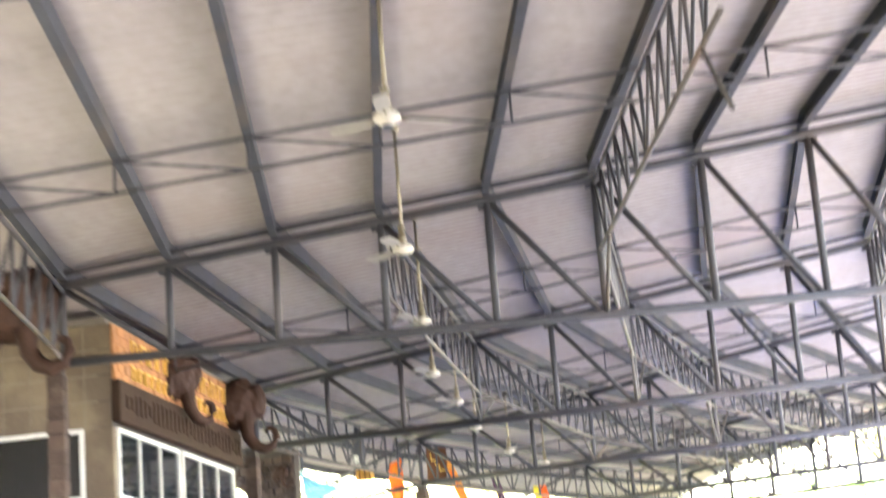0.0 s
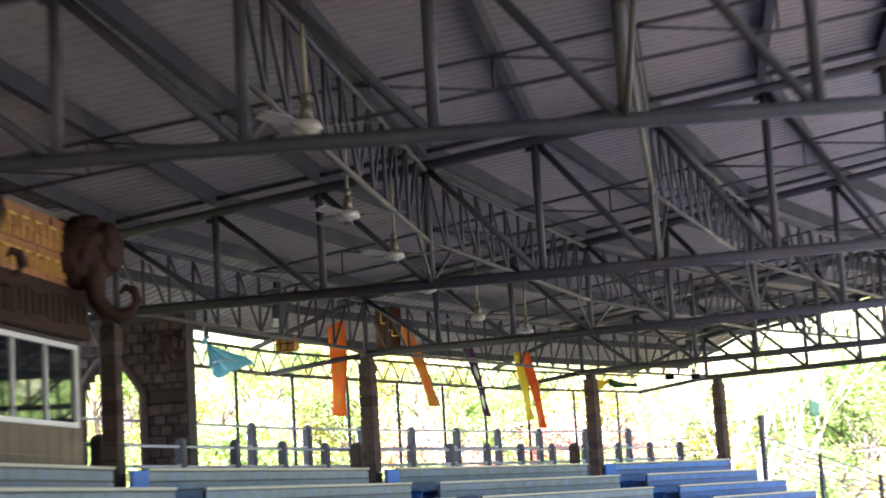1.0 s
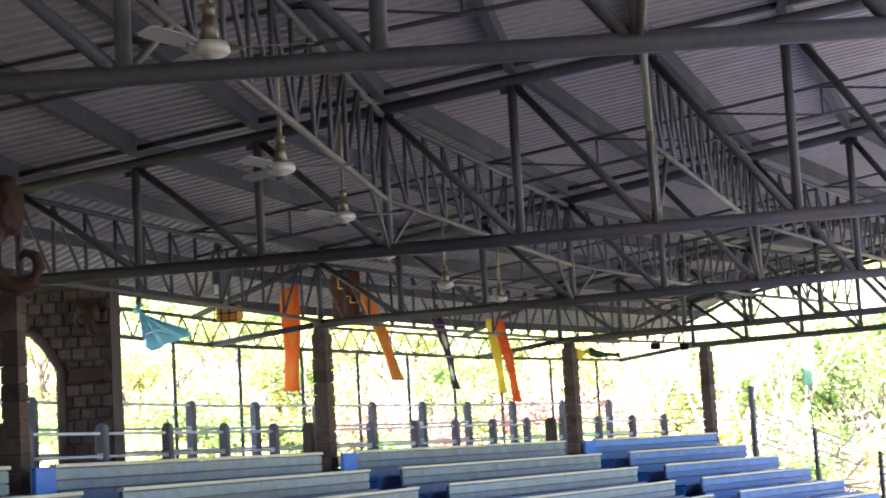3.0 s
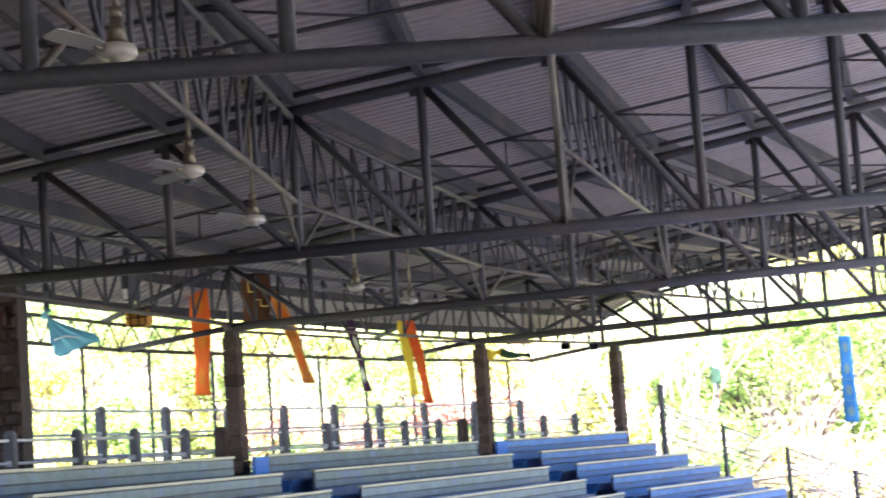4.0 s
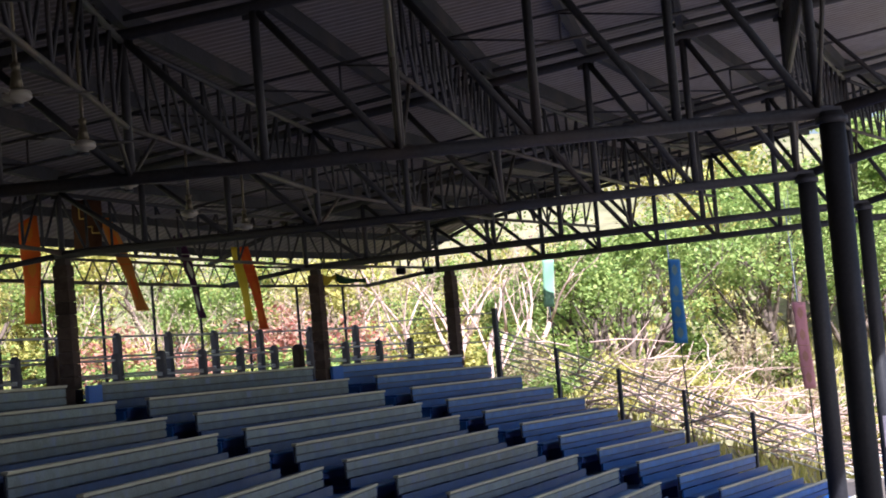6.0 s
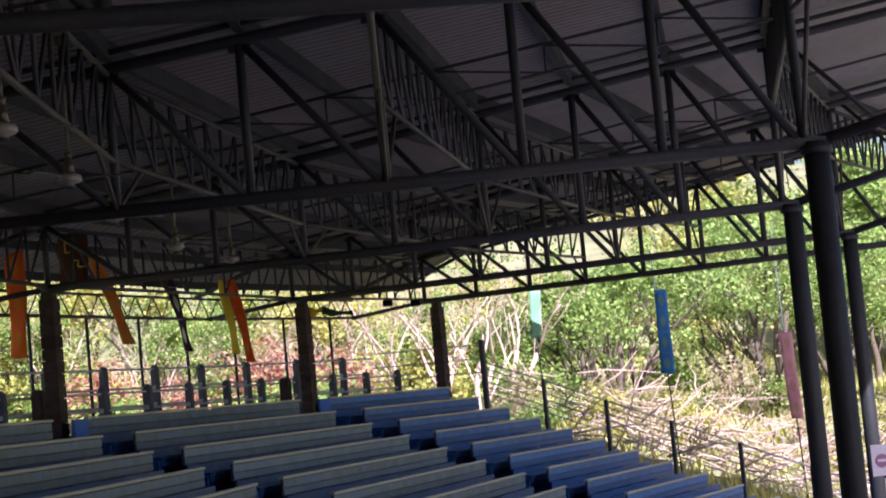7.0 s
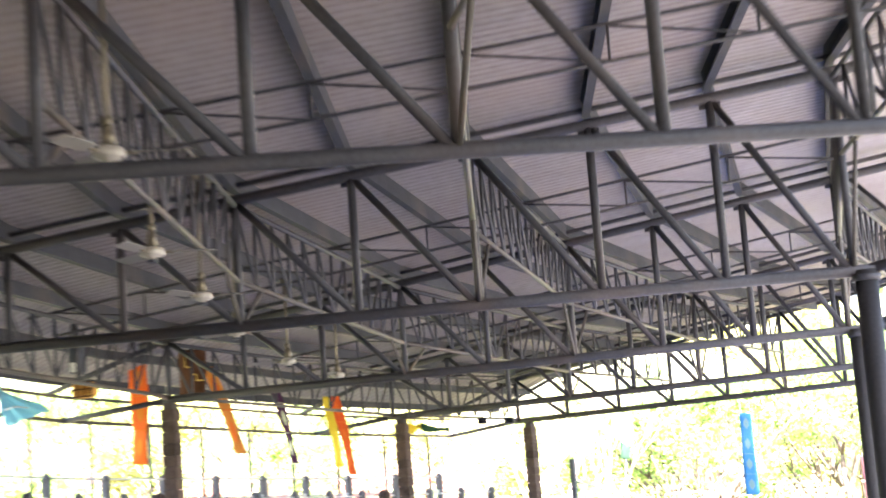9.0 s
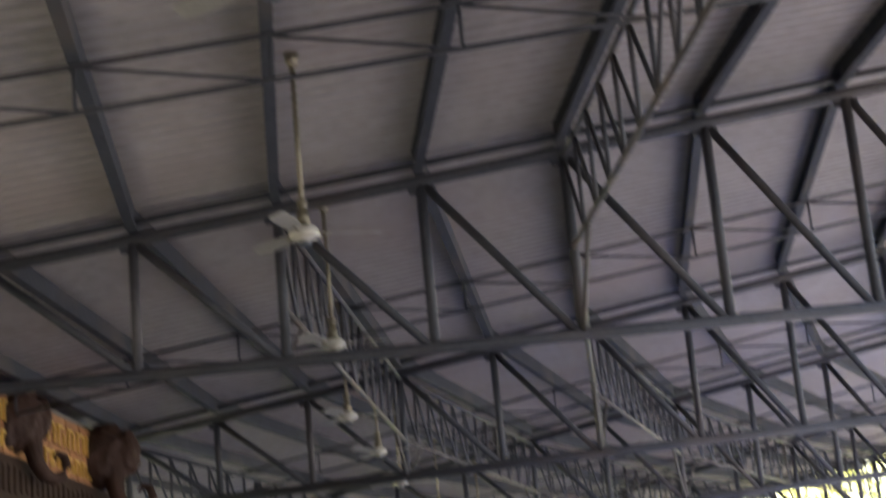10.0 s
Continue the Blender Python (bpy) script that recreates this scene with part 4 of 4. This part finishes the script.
# a gathered pale blue cloth that hangs in the outer bay
def build_gathered_cloth():
    o = Vector((-7.55, 24.3, EYE)) * 1.0
    e = thing("gathered_cloth", o + Vector((0, 0, 2.45)), "light blue cloth knotted and draped from the girder", "banner")

    def sheet(m, ends, fold, rows=12, cols=10):
        """A fan of folds from the knot down to a hem that runs through the given points."""
        g = []
        for v in range(rows + 1):
            k = v / rows
            row = []
            for u in range(cols + 1):
                w = u / cols * (len(ends) - 1)
                j = min(int(w), len(ends) - 2)
                ex = ends[j][0] + (ends[j + 1][0] - ends[j][0]) * (w - j)
                ez = ends[j][1] + (ends[j + 1][1] - ends[j][1]) * (w - j)
                x = -0.17 + (ex + 0.17) * k ** 1.25
                z = 2.36 + (ez - 2.36) * k ** 0.9
                y = fold * math.sin(u * 2.1 + 2 * k) * (0.3 + k)
                row.append(m.verts.new(o + Vector((x + 0.012 * math.sin(u * 2.4), y - 0.25 * x, z))))
            g.append(row)
        for v in range(rows):
            for u in range(cols):
                m.faces.new((g[v][u], g[v][u + 1], g[v + 1][u + 1], g[v + 1][u])).smooth = True
    c = piece("cloth", lambda m: sheet(m, ((-0.12, 1.80), (0.02, 1.73), (0.22, 1.80), (0.42, 1.86), (0.66, 1.90), (0.58, 2.02)), 0.05), SKY_BLUE, e)
    c.modifiers.new("thick", "SOLIDIFY").thickness = 0.005
    c = piece("upper_fold", lambda m: sheet(m, ((-0.17, 1.95), (-0.06, 1.90), (0.02, 2.0)), 0.04, 8, 5), SKY_BLUE, e)
    c.modifiers.new("thick", "SOLIDIFY").thickness = 0.005
    piece("knot", lambda m: tube(m, [o + Vector((-0.23, 0, 2.31)), o + Vector((-0.18, -0.03, 2.37)), o + Vector((-0.14, -0.02, 2.42)), o + Vector((-0.18, 0.03, 2.46))], [0.03, 0.055, 0.05, 0.02], 8), SKY_BLUE, e)
    piece("pale_band", lambda m: tube(m, [o + Vector((-0.06, -0.07, 1.98)), o + Vector((0.14, -0.12, 2.02)), o + Vector((0.34, -0.16, 1.98))], [0.012] * 3, 5), ALU, e)
    piece("rope", lambda m: bar(m, o + Vector((-0.17, 0, 2.42)), o + Vector((-0.17, 0, 3.0)), 0.05, 8, 0.03), DARK_IRON, e)


build_gathered_cloth()


LANTERN_GOLD = cloth("gold_lantern_cloth", (0.55, 0.30, 0.06))


def build_lantern():
    c = Vector((-6.25, 23.87, EYE))
    e = thing("hanging_lantern", c + Vector((0, 0, 2.02)), "gold box lantern with dark frame under a loudspeaker", "lantern")
    d, n = Vector((1, -0.2, 0)).normalized(), Vector((0.2, 1, 0)).normalized()
    piece("box", lambda m: slab(m, c - d * 0.17, c + d * 0.17, n, -0.14, 0.14, EYE + 2.04, EYE + 2.28, 0.05), LANTERN_GOLD, e)
    for k in (-0.17, -0.06, 0.06, 0.17):
        piece("cage_bar", lambda m: bar(m, c + d * k - n * 0.145 + Vector((0, 0, 2.05)), c + d * k - n * 0.145 + Vector((0, 0, 2.27)), 0.009, 6), WOOD, e)
    for z in (2.05, 2.16, 2.27):
        piece("cage_bar", lambda m: bar(m, c - d * 0.18 - n * 0.147 + Vector((0, 0, z)), c + d * 0.18 - n * 0.147 + Vector((0, 0, z)), 0.009, 6), WOOD, e)
    piece("hanger", lambda m: bar(m, c + Vector((0, 0, 2.28)), c + Vector((0, 0, 3.1)), 0.02, 6), DARK_IRON, e)
    piece("loudspeaker", lambda m: [slab(m, c - d * 0.22, c + d * 0.0, n, -0.12, 0.12, EYE + 2.42, EYE + 2.95, 0.04), bar(m, c + d * -0.11 + Vector((0, -0.1, 3.0)), c + d * -0.11 + Vector((0, -0.1, 3.2)), 0.08, 10, 0.05)], DARK_IRON, e)
    piece("label_plate", lambda m: slab(m, c - d * 0.17, c - d * 0.07, n, -0.128, -0.121, EYE + 2.44, EYE + 2.58), ALU, e)


build_lantern()


def build_drape():
    o = Vector((-1.95, 34.2, EYE + 1.95))
    e = thing("draped_cloth", o, "dark green and yellow cloth draped from the eave girder", "banner")

    def strip(m, x0, x1, drop, lift):
        g = []
        for k in range(9):
            u = k / 8
            x = x0 + (x1 - x0) * u
            top = o + Vector((x, 0.03 * math.sin(u * 9), -lift * u - 0.05 * math.sin(u * math.pi)))
            g.append([m.verts.new(top - Vector((0, 0.05 * math.sin(u * 7 + w), drop * w * (0.7 + 0.3 * math.sin(u * 5 + 1))))) for w in (0.0, 0.5, 1.0)])
        for a, b in zip(g, g[1:]):
            for j in range(2):
                m.faces.new((a[j], b[j], b[j + 1], a[j + 1])).smooth = True
    for name, x0, x1, drop, lift, mat in (("yellow_end", 0.0, 0.26, 0.22, 0.02, YELLOW), ("green_end", 0.24, 0.85, 0.17, 0.16, DARK_GREEN)):
        c = piece(name, lambda m: strip(m, x0, x1, drop, lift), mat, e)
        c.modifiers.new("thick", "SOLIDIFY").thickness = 0.005
    piece("cord", lambda m: bar(m, o, o + Vector((0, 0, 0.4)), 0.008, 5), DARK_IRON, e)


DARK_GREEN = cloth("dark_green_cloth", (0.035, 0.09, 0.04))
build_drape()
for x, y, z in ((-0.40, 34.0, 1.85), (0.15, 33.5, 1.78)):
    e = thing("floodlight", (x, y, EYE + z), "small grey floodlight clamped under the truss", "floodlight", "floodlights")
    piece("housing", lambda m: slab(m, Vector((x - 0.10, y, 0)), Vector((x + 0.10, y, 0)), Vector((0, 1, 0)), -0.07, 0.07, EYE + z - 0.06, EYE + z + 0.08, 0.03), FENCE_POST, e)
    piece("bracket", lambda m: bar(m, (x, y, EYE + z + 0.07), (x, y, EYE + 2.1), 0.015, 6), STEEL, e)
    piece("lens", lambda m: slab(m, Vector((x - 0.09, y, 0)), Vector((x + 0.09, y, 0)), Vector((0, 1, 0)), -0.076, -0.071, EYE + z - 0.045, EYE + z + 0.065), GLASS, e)


# ---- vegetation ----
rng = random.Random(7)


def tree_mesh(height, spread, leaves, leaf, bare, lean, pads=42):
    """A trunk with forking limbs, and a crown of small leaf blades set round the twig ends."""
    tb, ends = bmesh.new(), []

    def limb(p, d, length, r, depth):
        pts, rad = [p.copy()], [r]
        for k in range(4):
            d = (d + Vector((rng.uniform(-1, 1), rng.uniform(-1, 1), rng.uniform(-0.3, 0.6))) * 0.22).normalized()
            p = p + d * length / 4
            pts.append(p.copy())
            rad.append(r * (1 - 0.12 * (k + 1)))
        tube(tb, pts, rad, 6 if depth < 2 else 4)
        if depth >= 1:
            ends.extend(pts[2:])
        if depth < 3:
            for k in range(rng.choice((2, 3, 3))):
                a = rng.uniform(0, math.tau)
                nd = (d + Vector((math.cos(a), math.sin(a), rng.uniform(0.0, 0.5))) * rng.uniform(0.5, 0.95)).normalized()
                limb(pts[rng.choice((2, 3, 4))], nd, length * rng.uniform(0.6, 0.8), rad[-1] * 0.7, depth + 1)
    for k in range(rng.choice((2, 3))):
        limb(Vector((rng.uniform(-0.2, 0.2), rng.uniform(-0.2, 0.2), -0.3)), Vector((rng.uniform(-lean, lean), rng.uniform(-lean, lean), 1)).normalized(), height * 0.42, height * 0.016 + 0.03, 0)
    cb = bmesh.new()
    tips = [q for q in ends if q.z > height * bare]
    tips = rng.sample(tips, min(len(tips), pads))
    size = [rng.uniform(0.6, 1.5) for q in tips]
    if leaves:
        for k in range(leaves):
            i = rng.randrange(len(tips))
            p = tips[i] + Vector((rng.gauss(0, 1), rng.gauss(0, 1), rng.gauss(0, 0.45))) * spread * size[i]
            if p.z < 0.2:
                continue
            d = Vector((rng.uniform(-1, 1), rng.uniform(-1, 1), rng.uniform(-0.8, 0.4))).normalized()
            s = d.cross(Vector((rng.uniform(-1, 1), rng.uniform(-1, 1), 1))).normalized()
            ln, wd = leaf * rng.uniform(0.7, 1.4), leaf * rng.uniform(0.25, 0.45)
            cb.faces.new([cb.verts.new(q) for q in (p, p + d * ln * 0.5 + s * wd, p + d * ln, p + d * ln * 0.5 - s * wd)])
    return tb, cb


def build_tree(loc, height, spread, leaves, leaf, mat, label, name="tree", bare=0.0, lean=0.35, bark=BARK):
    e = thing(name, (0, 0, 0), label, "tree" if name == "tree" else name, "hillside trees")
    tb, cb = tree_mesh(height, spread, leaves, leaf, bare, lean)
    part("trunk", tb, bark, e)
    if leaves:
        part("crown", cb, mat, e)
    else:
        cb.free()
    e.matrix_basis = pose(*loc)
    return e


def spot(dist, side):
    """A place seen from the standing point: metres ahead, degrees to the right."""
    a = radians(side)
    x, y = math.sin(a) * dist, math.cos(a) * dist
    return x, y, ground_height(x, y)


KINDS = [
    build_tree(spot(56, 6), 7.0, 0.34, 2900, 0.17, LEAF, "leafy green tree with thin forked trunks on hillside", bare=0.30),
    build_tree(spot(58, 12), 8.0, 0.36, 3100, 0.17, LEAF, "broad green tree with brown trunks on hillside", bare=0.34),
    build_tree(spot(54, -4), 6.0, 0.38, 2800, 0.19, LEAF_YELLOW, "yellow-green sunlit tree on the hillside", bare=0.2),
    build_tree(spot(60, -9), 6.5, 0.40, 2800, 0.19, LEAF_YELLOW, "light yellow-green tree behind the fence", bare=0.2),
    build_tree(spot(52, 1), 6.5, 0.3, 160, 0.14, LEAF_DRY, "nearly bare tree with pale dry branches", bark=TWIG),
]
bush_green = build_tree(spot(53, 8), 2.6, 0.34, 1600, 0.17, LEAF, "dense green bush on the slope", "bush", lean=0.9)
bush_yellow = build_tree(spot(52, -12), 2.4, 0.34, 1500, 0.16, LEAF_YELLOW, "yellow-green bush behind the fence", "bush", lean=0.9)
bush_red = build_tree(spot(49, -5.5), 3.0, 0.30, 800, 0.15, LEAF_RED, "bush with red flowers behind the fence", "bush", lean=0.8)
bush_dry = build_tree(spot(49, 10), 2.6, 0.3, 300, 0.14, LEAF_DRY, "dry bush with bare twigs", "bush", lean=1.0, bark=TWIG)


def scatter(kinds, count, d0, d1, s0, s1, k0, k1):
    for k in range(count):
        dist, side = rng.uniform(d0, d1), s0 + (s1 - s0) * (k + rng.random()) / count
        x, y, z = spot(dist, side)
        r = math.hypot(x - CX, y - CY)
        az = math.degrees(math.atan2(y - CY, x - CX)) % 360
        if az > 146 and r < 53.5:
            dist += 53.5 - r + 2
            x, y, z = spot(dist, side)
        sc = rng.uniform(k0, k1)
        copy_thing(rng.choice(kinds), pose(x, y, z - 0.1, rng.uniform(-6, 6), rng.uniform(-6, 6), rng.uniform(0, 360)) @ Matrix.Diagonal((sc, sc, sc * rng.uniform(0.9, 1.15), 1)))


scatter(KINDS[:2], 7, 49, 56, 4.5, 20, 0.75, 1.0)
scatter(KINDS[:4], 14, 60, 80, 6, 21, 0.8, 1.2)
scatter(KINDS[:4], 9, 66, 88, 8, 23, 1.3, 1.7)
scatter(KINDS[2:4] + KINDS[:1], 16, 54, 70, -26, -4, 0.55, 0.85)
scatter(KINDS[4:], 9, 47, 58, -7, 4.5, 0.6, 0.95)
scatter(KINDS[2:4], 12, 54, 74, -5, 7, 0.55, 0.85)
scatter(KINDS[:3], 8, 56, 66, -4, 6, 0.5, 0.8)
scatter(KINDS[:3], 14, 50, 58, -25, -4, 0.5, 0.75)
scatter(KINDS[4:], 5, 47, 52, -12, -3, 0.5, 0.8)
scatter([bush_green, bush_yellow], 22, 44, 56, -26, 0, 0.6, 1.0)
scatter([bush_red], 6, 46, 52, -12, -1, 0.7, 1.15)
scatter([bush_yellow, bush_green], 8, 50, 56, -3, 5, 0.8, 1.2)
scatter([bush_green, bush_yellow], 16, 44, 54, 2, 19, 0.4, 0.75)
scatter([bush_dry], 16, 44, 50, 2, 18, 0.5, 0.9)


def build_brush():
    """Cut dry branches heaped along the slope past the railing."""
    bm = bmesh.new()
    for k in range(620):
        x, y, z = spot(rng.uniform(42, 47), rng.uniform(4.5, 17.5))
        d = Vector((rng.gauss(0.7, 0.6), rng.gauss(0, 0.6), rng.gauss(0.05, 0.33))).normalized()
        p = Vector((x, y, z + 0.1 + 1.5 * rng.random() * rng.random()))
        ln, r = rng.uniform(0.5, 2.6), rng.uniform(0.012, 0.034)
        pts = [p]
        for j in range(3):
            d = (d + Vector((rng.gauss(0, 0.25), rng.gauss(0, 0.25), rng.gauss(-0.04, 0.2)))).normalized()
            pts.append(pts[-1] + d * ln / 3)
        tube(bm, pts, [r, r * 0.85, r * 0.65, r * 0.3], 4)
    tagged(part("dry_branches", bm, TWIG), "heap of pale dry cut branches on the slope", "brushwood", kind="stuff")
    # undergrowth
    vs, fs = [], []
    for k in range(34000):
        side = rng.uniform(-27, 20)
        x, y, z = spot(rng.uniform(40, 74), side)
        if math.hypot(x - CX, y - CY) < 53 and math.degrees(math.atan2(y - CY, x - CX)) % 360 > 145.5:
            continue
        a, h, w = rng.uniform(0, math.tau), rng.uniform(0.15, 0.5), rng.uniform(0.03, 0.07)
        dx, dy = math.cos(a), math.sin(a)
        i = len(vs)
        vs += [(x - dx * w, y - dy * w, z), (x + dx * w, y + dy * w, z), (x + dy * h * 0.4, y - dx * h * 0.4, z + h)]
        fs.append((i, i + 1, i + 2))
    me = bpy.data.meshes.new("undergrowth")
    me.from_pydata(vs, [], fs)
    me.materials.append(LEAF_YELLOW)
    tagged(new("undergrowth", me), "dry yellow-green grass and undergrowth on the hillside", "grass", kind="stuff")


build_brush()
